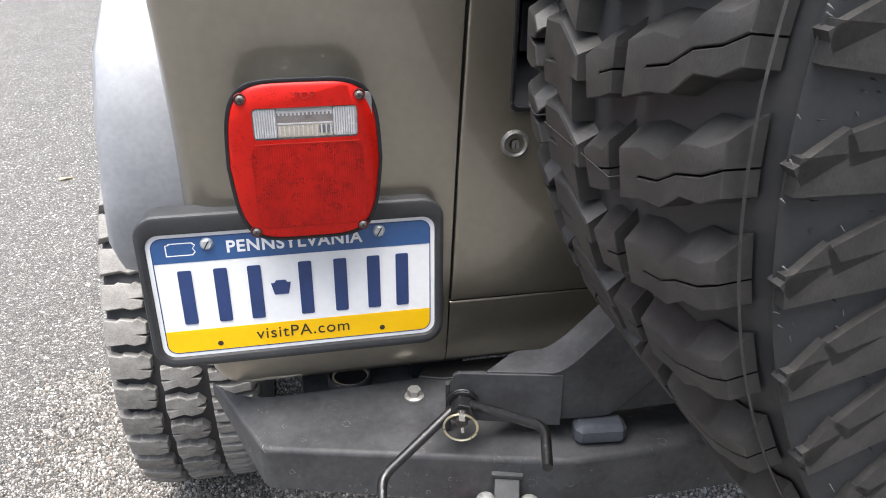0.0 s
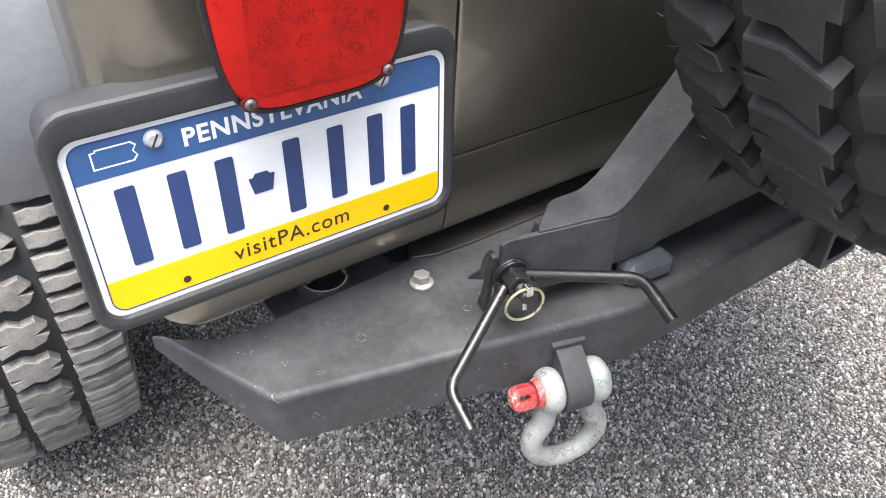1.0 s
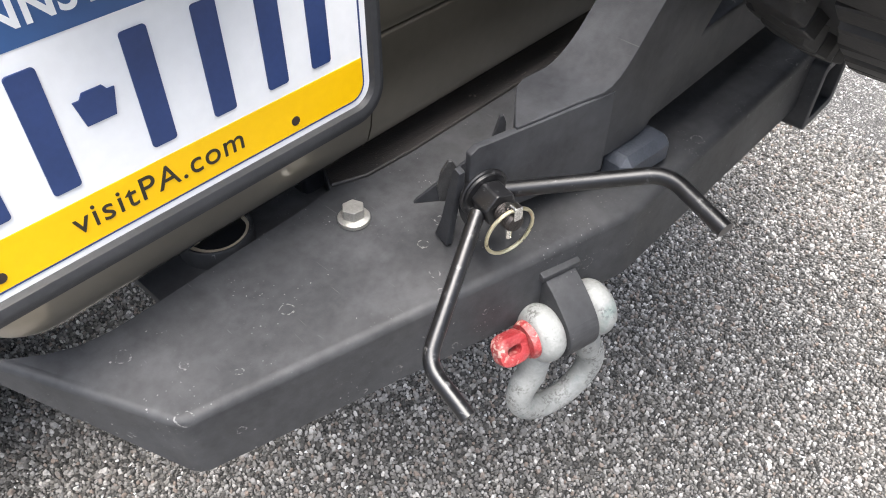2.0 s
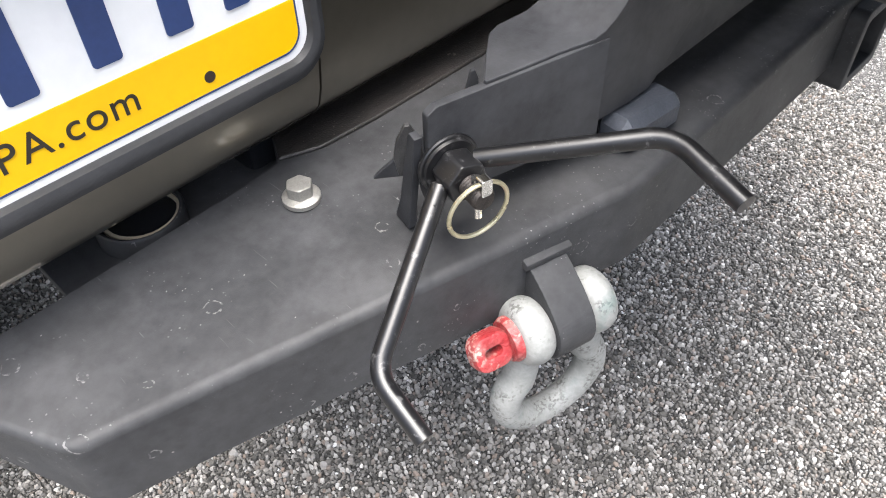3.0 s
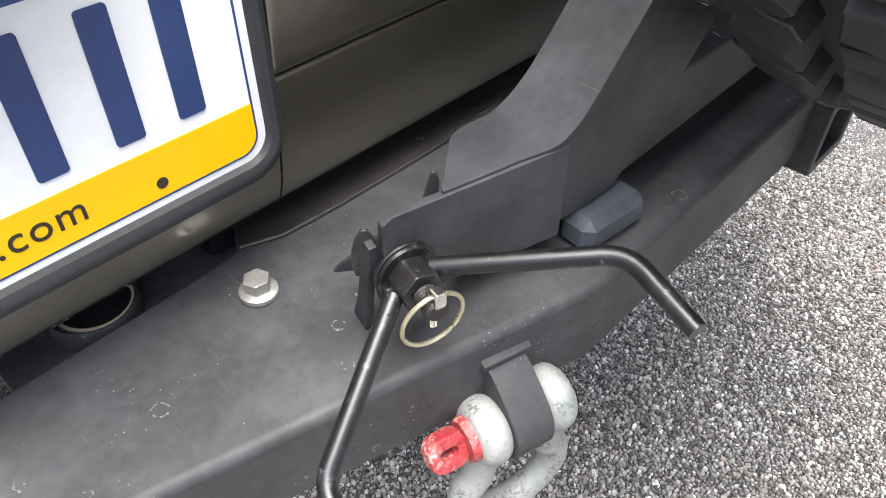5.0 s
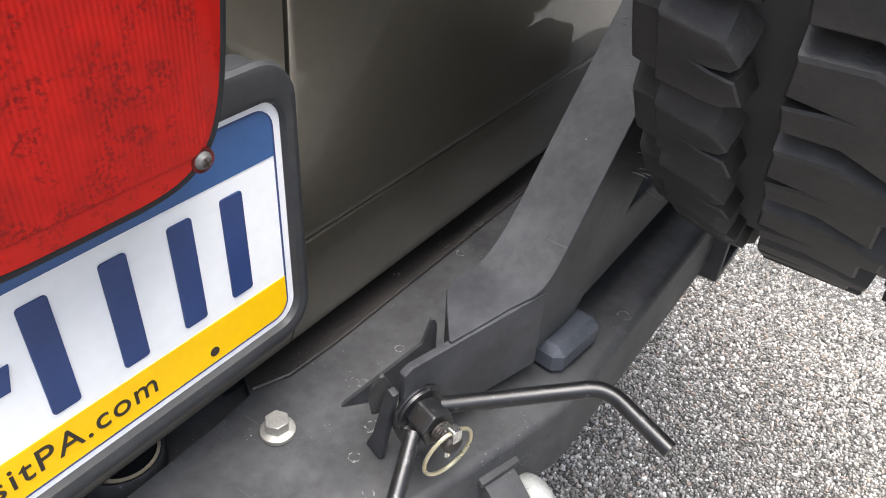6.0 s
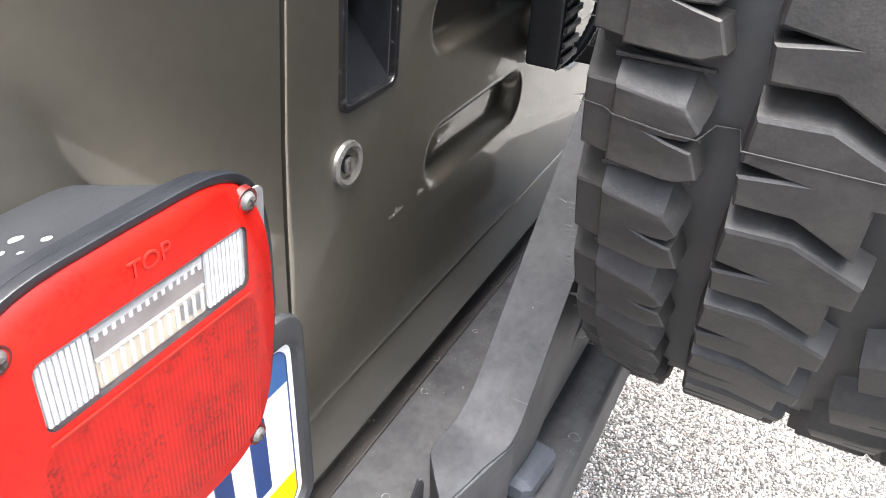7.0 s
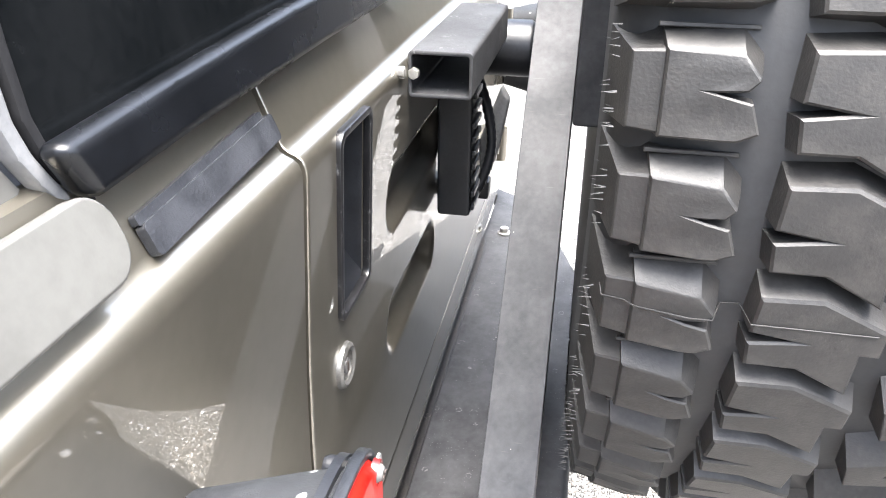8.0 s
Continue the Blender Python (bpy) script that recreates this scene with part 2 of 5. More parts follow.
def ground_material():
    """Chip-seal asphalt: small pale stones set in dark binder."""
    m = bpy.data.materials.new("chip_asphalt")
    m.use_nodes = True
    nt = m.node_tree
    b = nt.nodes["Principled BSDF"]
    co = nt.nodes.new("ShaderNodeTexCoord")
    v = nt.nodes.new("ShaderNodeTexVoronoi")
    v.inputs["Scale"].default_value = 150
    nt.links.new(co.outputs["Object"], v.inputs["Vector"])
    e = nt.nodes.new("ShaderNodeTexVoronoi")
    e.feature = "DISTANCE_TO_EDGE"
    e.inputs["Scale"].default_value = 150
    nt.links.new(co.outputs["Object"], e.inputs["Vector"])
    sep = nt.nodes.new("ShaderNodeSeparateColor")
    nt.links.new(v.outputs["Color"], sep.inputs["Color"])
    ramp = nt.nodes.new("ShaderNodeValToRGB")
    for p, c in ((0.0, (0.075, 0.072, 0.066)), (0.40, (0.160, 0.154, 0.143)), (0.72, (0.225, 0.218, 0.203)), (0.93, (0.30, 0.291, 0.272))):
        el = ramp.color_ramp.elements.new(p)
        el.color = (*c, 1)
    nt.links.new(sep.outputs[0], ramp.inputs["Fac"])
    edge = nt.nodes.new("ShaderNodeMapRange")
    edge.inputs["From Min"].default_value, edge.inputs["From Max"].default_value = 0.03, 0.16
    nt.links.new(e.outputs["Distance"], edge.inputs["Value"])
    mx = nt.nodes.new("ShaderNodeMix")
    mx.data_type = "RGBA"
    mx.inputs["A"].default_value = (0.038, 0.0362, 0.0335, 1)
    nt.links.new(edge.outputs["Result"], mx.inputs["Factor"])
    nt.links.new(ramp.outputs["Color"], mx.inputs["B"])
    big = nt.nodes.new("ShaderNodeTexNoise")
    big.inputs["Scale"].default_value, big.inputs["Detail"].default_value = 3.0, 5
    nt.links.new(co.outputs["Object"], big.inputs["Vector"])
    hv = nt.nodes.new("ShaderNodeHueSaturation")
    br = nt.nodes.new("ShaderNodeMapRange")
    br.inputs["To Min"].default_value, br.inputs["To Max"].default_value = 0.75, 1.25
    nt.links.new(big.outputs["Fac"], br.inputs["Value"])
    nt.links.new(br.outputs["Result"], hv.inputs["Value"])
    nt.links.new(mx.outputs["Result"], hv.inputs["Color"])
    nt.links.new(hv.outputs["Color"], b.inputs["Base Color"])
    b.inputs["Roughness"].default_value = 0.8
    bp = nt.nodes.new("ShaderNodeBump")
    bp.inputs["Strength"].default_value, bp.inputs["Distance"].default_value = 0.9, 0.004
    nt.links.new(edge.outputs["Result"], bp.inputs["Height"])
    nt.links.new(bp.outputs["Normal"], b.inputs["Normal"])
    return m


def chip_material():
    """Crushed stone, each chip with its own tone."""
    m = bpy.data.materials.new("stone_chips")
    m.use_nodes = True
    nt = m.node_tree
    b = nt.nodes["Principled BSDF"]
    geo = nt.nodes.new("ShaderNodeNewGeometry")
    ramp = nt.nodes.new("ShaderNodeValToRGB")
    ramp.color_ramp.elements[0].color = (0.060, 0.057, 0.051, 1)
    ramp.color_ramp.elements[1].color = (0.62, 0.590, 0.545, 1)
    for p, c in ((0.20, (0.120, 0.112, 0.100)), (0.50, (0.225, 0.211, 0.191)), (0.58, (0.26, 0.205, 0.165)), (0.64, (0.260, 0.245, 0.224)), (0.90, (0.36, 0.342, 0.316))):
        el = ramp.color_ramp.elements.new(p)
        el.color = (*c, 1)
    nt.links.new(geo.outputs["Random Per Island"], ramp.inputs["Fac"])
    co = nt.nodes.new("ShaderNodeTexCoord")
    n = nt.nodes.new("ShaderNodeTexNoise")
    n.inputs["Scale"].default_value, n.inputs["Detail"].default_value = 420, 4
    nt.links.new(co.outputs["Object"], n.inputs["Vector"])
    hv = nt.nodes.new("ShaderNodeHueSaturation")
    br = nt.nodes.new("ShaderNodeMapRange")
    br.inputs["To Min"].default_value, br.inputs["To Max"].default_value = 0.72, 1.24
    nt.links.new(n.outputs["Fac"], br.inputs["Value"])
    nt.links.new(br.outputs["Result"], hv.inputs["Value"])
    nt.links.new(ramp.outputs["Color"], hv.inputs["Color"])
    nt.links.new(hv.outputs["Color"], b.inputs["Base Color"])
    b.inputs["Roughness"].default_value = 0.72
    return m


def clear_lens_material():
    """Thin clear plastic: seen straight through, with a glossy skin."""
    m = bpy.data.materials.new("clear_lens")
    m.use_nodes = True
    nt = m.node_tree
    out = nt.nodes["Material Output"]
    see = nt.nodes.new("ShaderNodeBsdfTransparent")
    see.inputs["Color"].default_value = (0.95, 0.95, 0.96, 1)
    gloss = nt.nodes.new("ShaderNodeBsdfGlossy")
    gloss.inputs["Roughness"].default_value = 0.08
    mixer = nt.nodes.new("ShaderNodeMixShader")
    mixer.inputs["Fac"].default_value = 0.07
    nt.links.new(see.outputs["BSDF"], mixer.inputs[1])
    nt.links.new(gloss.outputs["BSDF"], mixer.inputs[2])
    nt.links.new(mixer.outputs["Shader"], out.inputs["Surface"])
    return m


ASPHALT, CHIPS, CLEAR = ground_material(), chip_material(), clear_lens_material()


# ---- mesh helpers ----
def mesh_object(name, bm, material, smooth=False, angle=35):
    me = bpy.data.meshes.new(name)
    bm.normal_update()
    if smooth:
        for e in bm.edges:
            e.smooth = not (len(e.link_faces) == 2 and e.calc_face_angle(0) > radians(angle))
        for f in bm.faces:
            f.smooth = True
    bm.to_mesh(me)
    bm.free()
    me.materials.append(material)
    ob = new(name, me)
    if smooth:
        # broad flats stay flat between their rounded edges
        even = ob.modifiers.new("even_normals", "WEIGHTED_NORMAL")
        even.weight, even.keep_sharp = 80, True
    return ob


def part(name, bm, material, parent, label="", smooth=True, angle=35):
    """Links a bmesh as one mesh object under a thing or under a part."""
    ob = mesh_object(name, bm, material, smooth, angle)
    ob.parent = parent
    if parent.type == "EMPTY":
        ob.matrix_parent_inverse = parent.matrix_basis.inverted()
    return tagged(ob, label) if label else ob


def thing(name, place, label, category, group=""):
    e = new(name)
    e.empty_display_size = 0.05
    e.location = place
    e.matrix_basis = Matrix.Translation(place)
    return tagged(e, label, category, group)


def bevelled(bm, offset, segments=2, edges=None):
    bmesh.ops.bevel(bm, geom=edges if edges is not None else bm.edges[:], offset=offset, segments=segments, profile=0.5, affect="EDGES", clamp_overlap=True)
    return bm


def box(lo, hi, bevel=0.0, segments=2):
    bm = bmesh.new()
    size = [b - a for a, b in zip(lo, hi)]
    mid = [(a + b) / 2 for a, b in zip(lo, hi)]
    bmesh.ops.create_cube(bm, size=1, matrix=Matrix.Translation(mid) @ Matrix.Diagonal((*size, 1)))
    if bevel:
        bevelled(bm, bevel, segments)
    return bm


def slab(outline, depth, m=None, bevel=0.0, segments=2):
    """A flat outline in the x-y plane, thickened by depth along z, then posed by m."""
    bm = bmesh.new()
    low = [bm.verts.new((x, y, 0)) for x, y in outline]
    top = [bm.verts.new((x, y, depth)) for x, y in outline]
    bm.faces.new(top)
    bm.faces.new(low[::-1])
    for i in range(len(low)):
        j = (i + 1) % len(low)
        bm.faces.new((low[i], low[j], top[j], top[i]))
    bmesh.ops.recalc_face_normals(bm, faces=bm.faces[:])
    if bevel:
        bevelled(bm, bevel, segments)
    if m is not None:
        bm.transform(m)
    return bm


def rounded_rect(w, h, r, steps=6):
    pts = []
    for cx, cy, a0 in ((w / 2 - r, h / 2 - r, 0), (-w / 2 + r, h / 2 - r, 90), (-w / 2 + r, -h / 2 + r, 180), (w / 2 - r, -h / 2 + r, 270)):
        for k in range(steps + 1):
            a = radians(a0 + 90 * k / steps)
            pts.append((cx + r * math.cos(a), cy + r * math.sin(a)))
    return pts


def ring_slab(outer, inner, depth, m=None, bevel=0.0):
    """A flat ring between two outlines of as many points, thickened along z."""
    bm = bmesh.new()
    n = len(outer)
    rows = [[bm.verts.new((x, y, z)) for x, y in o] for o, z in ((outer, 0), (outer, depth), (inner, depth), (inner, 0))]
    for a in range(4):
        for i in range(n):
            j = (i + 1) % n
            bm.faces.new((rows[a][i], rows[a][j], rows[(a + 1) % 4][j], rows[(a + 1) % 4][i]))
    bmesh.ops.recalc_face_normals(bm, faces=bm.faces[:])
    if bevel:
        bevelled(bm, bevel, 2, [e for e in bm.edges if e.calc_face_angle(0) > radians(50)])
    if m is not None:
        bm.transform(m)
    return bm


def lathe(profile, steps=48, m=None, closed=False):
    """Turns (radius, height) points round the z axis."""
    bm = bmesh.new()
    rows = []
    for r, z in profile:
        rows.append([bm.verts.new((r * math.cos(2 * math.pi * k / steps), r * math.sin(2 * math.pi * k / steps), z)) for k in range(steps)] if r > 1e-6 else [bm.verts.new((0, 0, z))])
    pairs = list(zip(rows, rows[1:])) + ([(rows[-1], rows[0])] if closed else [])
    for a, b in pairs:
        for k in range(steps):
            j = (k + 1) % steps
            if len(a) == 1 and len(b) > 1:
                bm.faces.new((a[0], b[k], b[j]))
            elif len(b) == 1 and len(a) > 1:
                bm.faces.new((a[k], b[0], a[j]))
            elif len(a) > 1:
                bm.faces.new((a[k], b[k], b[j], a[j]))
    bmesh.ops.recalc_face_normals(bm, faces=bm.faces[:])
    if m is not None:
        bm.transform(m)
    return bm


def tube(points, radius, sides=14, closed=False, radii=None):
    """A round rod along points, with capped ends."""
    pts = [Vector(p) for p in points]
    bm = bmesh.new()
    rows, n = [], len(pts)
    ref = None
    for i, p in enumerate(pts):
        a, b = (pts[i - 1], pts[(i + 1) % n]) if closed else (pts[max(i - 1, 0)], pts[min(i + 1, n - 1)])
        d = (b - a).normalized()
        if ref is None:
            ref = d.orthogonal().normalized()
        ref = (ref - d * ref.dot(d)).normalized()
        side = d.cross(ref)
        r = radii[i] if radii else radius
        rows.append([bm.verts.new(p + r * (math.cos(2 * math.pi * k / sides) * ref + math.sin(2 * math.pi * k / sides) * side)) for k in range(sides)])
    for i in range(n if closed else n - 1):
        a, b = rows[i], rows[(i + 1) % n]
        shift = 0
        if closed and i == n - 1:
            shift = min(range(sides), key=lambda s: (a[0].co - b[s].co).length)
        for k in range(sides):
            bm.faces.new((a[k], a[(k + 1) % sides], b[(k + 1 + shift) % sides], b[(k + shift) % sides]))
    if not closed:
        bm.faces.new(rows[0][::-1])
        bm.faces.new(rows[-1])
    bmesh.ops.recalc_face_normals(bm, faces=bm.faces[:])
    return bm


def bend(points, radius=0.012, steps=6):
    """Rounds the inner corners of a polyline."""
    pts = [Vector(p) for p in points]
    out = [pts[0]]
    for a, b, c in zip(pts, pts[1:], pts[2:]):
        u, w = (a - b).normalized(), (c - b).normalized()
        for k in range(steps + 1):
            s = k / steps
            out.append((1 - s) ** 2 * (b + radius * u) + 2 * s * (1 - s) * b + s * s * (b + radius * w))
    return out + [pts[-1]]


def frame_of(origin, xaxis, yaxis, zaxis):
    m = Matrix((Vector(xaxis).normalized(), Vector(yaxis).normalized(), Vector(zaxis).normalized())).transposed().to_4x4()
    return Matrix.Translation(origin) @ m


def upright(x, y, z):
    """Lays an x-y outline into the x-z plane at (x, y, z), its depth towards the rear of the vehicle (-y)."""
    return frame_of((x, y, z), (1, 0, 0), (0, 0, 1), (0, -1, 0))


def text_mesh(body, size, m, depth=0.0003, weight=0.0, spacing=1.0):
    cu = bpy.data.curves.new("lettering", "FONT")
    cu.body, cu.size, cu.extrude = body, size, depth
    cu.align_x, cu.align_y = "CENTER", "CENTER"
    cu.offset, cu.space_character = weight, spacing
    ob = new("lettering", cu)
    me = bpy.data.meshes.new_from_object(ob.evaluated_get(bpy.context.evaluated_depsgraph_get()))
    bm = bmesh.new()
    bm.from_mesh(me)
    bpy.data.objects.remove(ob)
    bpy.data.meshes.remove(me)
    bm.transform(m)
    return bm


def hexagon(r):
    return [(r * math.cos(radians(60 * k + 30)), r * math.sin(radians(60 * k + 30))) for k in range(6)]


def smoothstep(a, b, x):
    t = np.clip((x - a) / (b - a), 0, 1)
    return t * t * (3 - 2 * t)


# ---- ground ----
def make_ground():
    bm = bmesh.new()
    bmesh.ops.create_grid(bm, x_segments=40, y_segments=40, size=400)
    tagged(mesh_object("ground", bm, ASPHALT), "grey chip-seal asphalt with pale stones in dark binder", "ground", kind="structure")


make_ground()

# ---- off-road vehicle: body, tailgate, top ----
BY = 0.020          # rear skin of the body
SEAM_L, SEAM_R = 0.180, 1.040
MIDX = 0.610        # middle of the vehicle
GATE_Z = 0.797
vehicle = thing("off_road_vehicle", (MIDX, 0.7, 0.0), "khaki metallic off-road vehicle standing on asphalt, seen from behind", "car")

SKIN = [(0.050, 0.698), (0.026, 0.699), (0.014, 0.703), (0.007, 0.712), (0.003, 0.726), (0.001, 0.745), (0.0, 0.775), (0.0, 0.80), (0.0, 0.9), (0.0, 0.97), (-0.0010, 1.02), (-0.0038, 1.08), (-0.0065, 1.138),
        (-0.0061, 1.1425), (-0.0047, 1.1462), (-0.0019, 1.1487), (0.0017, 1.1502), (0.0047, 1.1522), (0.0067, 1.1550), (0.0129, 1.172), (0.0195, 1.188), (0.0275, 1.190)]


def panel(path, profile, thickness=0.003):
    """Sweeps a (inset, height) profile along a plan path; the inside lies to the left of the way."""
    pts = [Vector((x, y, 0)) for x, y in path]
    bm = bmesh.new()
    rows = []
    for i, p in enumerate(pts):
        d = (pts[min(i + 1, len(pts) - 1)] - pts[max(i - 1, 0)]).normalized()
        inside = Vector((-d.y, d.x, 0))
        rows.append([bm.verts.new(p + inside * o + Vector((0, 0, z))) for o, z in profile])
    for a, b in zip(rows, rows[1:]):
        for k in range(len(profile) - 1):
            bm.faces.new((a[k], b[k], b[k + 1], a[k + 1]))
    bmesh.ops.recalc_face_normals(bm, faces=bm.faces[:])
    bmesh.ops.solidify(bm, geom=bm.faces[:], thickness=thickness)
    bmesh.ops.recalc_face_normals(bm, faces=bm.faces[:])
    return bm


def corner(cx, cy, r, a0, a1, steps=8):
    return [(cx + r * math.cos(radians(a0 + (a1 - a0) * k / steps)), cy + r * math.sin(radians(a0 + (a1 - a0) * k / steps))) for k in range(steps + 1)]


left_path = [(-0.115, 0.34), (-0.115, 0.2)] + corner(-0.070, BY + 0.045, 0.045, 180, 270) + [(0.0, BY), (0.1, BY), (0.14, BY), (SEAM_L - 0.0034, BY)]
def lean_seam(bm):
    """The tailgate's edge leans a little: it lies further in towards the top."""
    for v in bm.verts:
        near = 1 - min(1.0, abs(v.co.x - SEAM_L) / 0.035)
        v.co.x += 0.042 * (v.co.z - 0.960) * near
    return bm


part("body_corner", lean_seam(panel(left_path, SKIN)), PAINT, vehicle, "khaki painted body corner with a rolled belt line")
right_path = [(SEAM_R + 0.004, BY), (1.15, BY)] + corner(1.290, BY + 0.045, 0.045, 270, 360) + [(1.335, 0.2), (1.335, 0.34)]
part("body_corner", panel(right_path, SKIN), PAINT, vehicle, "khaki painted body corner with a rolled belt line")
part("valance", lean_seam(panel([(SEAM_L - 0.0012, BY), (0.22, BY), (0.5, BY), (0.8, BY), (SEAM_R + 0.0028, BY)], [s for s in SKIN if s[1] < 0.79] + [(0.0, GATE_Z - 0.0050), (0.0007, GATE_Z - 0.0033), (0.0022, GATE_Z - 0.0022), (0.0060, GATE_Z - 0.0018)])), PAINT, vehicle)
UPPER = [s for s in SKIN if s[1] > 1.06]
part("side_panel", panel([(-0.115, 1.9), (-0.115, 1.0), (-0.115, 0.342)], UPPER), PAINT, vehicle)
part("side_panel", panel([(1.335, 0.342), (1.335, 1.0), (1.335, 1.9)], UPPER), PAINT, vehicle)
part("floor_pan", box((-0.10, 0.055, 0.735), (1.32, 1.9, 0.752)), BLACK_PLASTIC, vehicle)
part("seam_backing", box((SEAM_L - 0.02, BY + 0.012, 0.72), (SEAM_L + 0.02, BY + 0.020, 1.14)), BLACK_PLASTIC, vehicle)
part("seam_backing", box((SEAM_R - 0.02, BY + 0.012, 0.72), (SEAM_R + 0.02, BY + 0.020, 1.14)), BLACK_PLASTIC, vehicle)
part("sill_backing", box((SEAM_L + 0.021, BY + 0.010, GATE_Z - 0.02), (SEAM_R - 0.021, BY + 0.018, GATE_Z + 0.012)), BLACK_PLASTIC, vehicle)


def stamped(x, z):
    """How deep the tailgate's stamped slots lie at a point."""
    out = np.zeros_like(x)
    for x0, x1, z0, z1 in ((0.352, 0.545, 0.908, 0.960), (0.352, 0.560, 1.020, 1.075), (0.675, 0.868, 0.908, 0.960), (0.660, 0.868, 1.020, 1.075)):
        r = (z1 - z0) / 2
        dx = np.maximum(np.maximum(x0 + r - x, x - (x1 - r)), 0)
        d = r - np.hypot(dx, z - (z0 + z1) / 2)
        out = np.maximum(out, 0.016 * smoothstep(-0.002, 0.014, d))
    return out


HANDLE = (0.233, 0.300, 1.020, 1.146)


def make_tailgate():
    zs = np.r_[np.linspace(GATE_Z, 1.13, 112), [s[1] for s in SKIN if s[1] > 1.135]]
    xs = np.r_[SEAM_L, SEAM_L + 0.0005, np.linspace(SEAM_L + 0.0012, SEAM_R, 286)]
    inset = np.interp(zs, [s[1] for s in SKIN], [s[0] for s in SKIN])
    gx, gz = np.meshgrid(xs, zs)
    gy = BY - 0.001 + inset[:, None] + stamped(gx, gz)
    gy += 0.0008 * smoothstep(0.003, 0.0, gz - GATE_Z) + 0.0009 * smoothstep(0.0012, 0.0, gx - SEAM_L)
    bm = bmesh.new()
    v = [[bm.verts.new((gx[i, j], gy[i, j], gz[i, j])) for j in range(len(xs))] for i in range(len(zs))]
    for i in range(len(zs) - 1):
        for j in range(len(xs) - 1):
            cx, cz = (xs[j] + xs[j + 1]) / 2, (zs[i] + zs[i + 1]) / 2
            if HANDLE[0] + 0.003 < cx < HANDLE[1] - 0.003 and HANDLE[2] + 0.003 < cz < HANDLE[3] - 0.003:
                continue
            bm.faces.new((v[i][j], v[i][j + 1], v[i + 1][j + 1], v[i + 1][j]))
    lip = [e for e in bm.edges if e.is_boundary]
    made = bmesh.ops.extrude_edge_only(bm, edges=lip)
    for g in made["geom"]:
        if isinstance(g, bmesh.types.BMVert):
            g.co.y += 0.012
    lean_seam(bm)
    bmesh.ops.recalc_face_normals(bm, faces=bm.faces[:])
    return part("tailgate", bm, PAINT, vehicle, "closed khaki tailgate with stamped slots", angle=50)


tailgate = make_tailgate()


def make_handle_recess():
    x0, x1, z0, z1 = HANDLE
    w, h = x1 - x0, z1 - z0
    cx, cz = (x0 + x1) / 2, (z0 + z1) / 2
    part("handle_bezel", ring_slab(rounded_rect(w, h, 0.009), rounded_rect(w - 0.010, h - 0.010, 0.006), 0.006, frame_of((cx, BY - 0.0022, cz), (1, 0, 0), (0, -0.045, 0.999), (0, -0.999, -0.045)), 0.0015), GLOSS_BLACK, tailgate, "gloss black handle bezel")
    bm = bmesh.new()
    hw, hh, d = w / 2 - 0.004, h / 2 - 0.004, 0.030
    front = [bm.verts.new((cx + a * hw, BY - 0.0033 - 0.0028 * b, cz + b * hh)) for a, b in ((-1, -1), (1, -1), (1, 1), (-1, 1))]
    back = [bm.verts.new((cx + a * (hw - 0.006), BY + d, cz + c)) for a, c in ((-1, -hh + 0.046), (1, -hh + 0.046), (1, hh - 0.006), (-1, hh - 0.006))]
    bm.faces.new(back)
    for i in range(4):
        j = (i + 1) % 4
        bm.faces.new((front[i], front[j], back[j], back[i]))
    bmesh.ops.solidify(bm, geom=bm.faces[:], thickness=0.002)
    bmesh.ops.recalc_face_normals(bm, faces=bm.faces[:])
    part("handle_cup", bm, CUP_PLASTIC, tailgate, "black plastic handle cup")
    part("latch_paddle", box((cx - hw + 0.008, BY + 0.012, cz - 0.004), (cx + hw - 0.006, BY + 0.022, cz + hh - 0.010), 0.004, 3), BLACK_PLASTIC, tailgate)


make_handle_recess()


def make_lock():
    m = upright(0.2415, BY, 0.984)
    part("lock_ring", lathe([(0.0105, 0.0), (0.0105, 0.004), (0.013, 0.0055), (0.0155, 0.004), (0.0165, 0.0)], 32, m), LOCK_STEEL, tailgate, "dull chrome lock ring")
    part("lock_cylinder", lathe([(0, 0.0022), (0.0058, 0.0022), (0.0062, 0.0012), (0.0104, 0.0008), (0.0104, 0.0)], 32, m), GASKET, tailgate, "dark lock cylinder")
    part("lock_cap", slab(rounded_rect(0.0085, 0.0105, 0.003), 0.0020, m @ Matrix.Translation((0.0006, -0.0008, 0.0020)), 0.0008), SCREW, tailgate, "worn lock shutter")
    part("keyhole", box((0.2409, BY - 0.0046, 0.980), (0.2421, BY - 0.0038, 0.9865)), DARK_HOLE, tailgate)


make_lock()


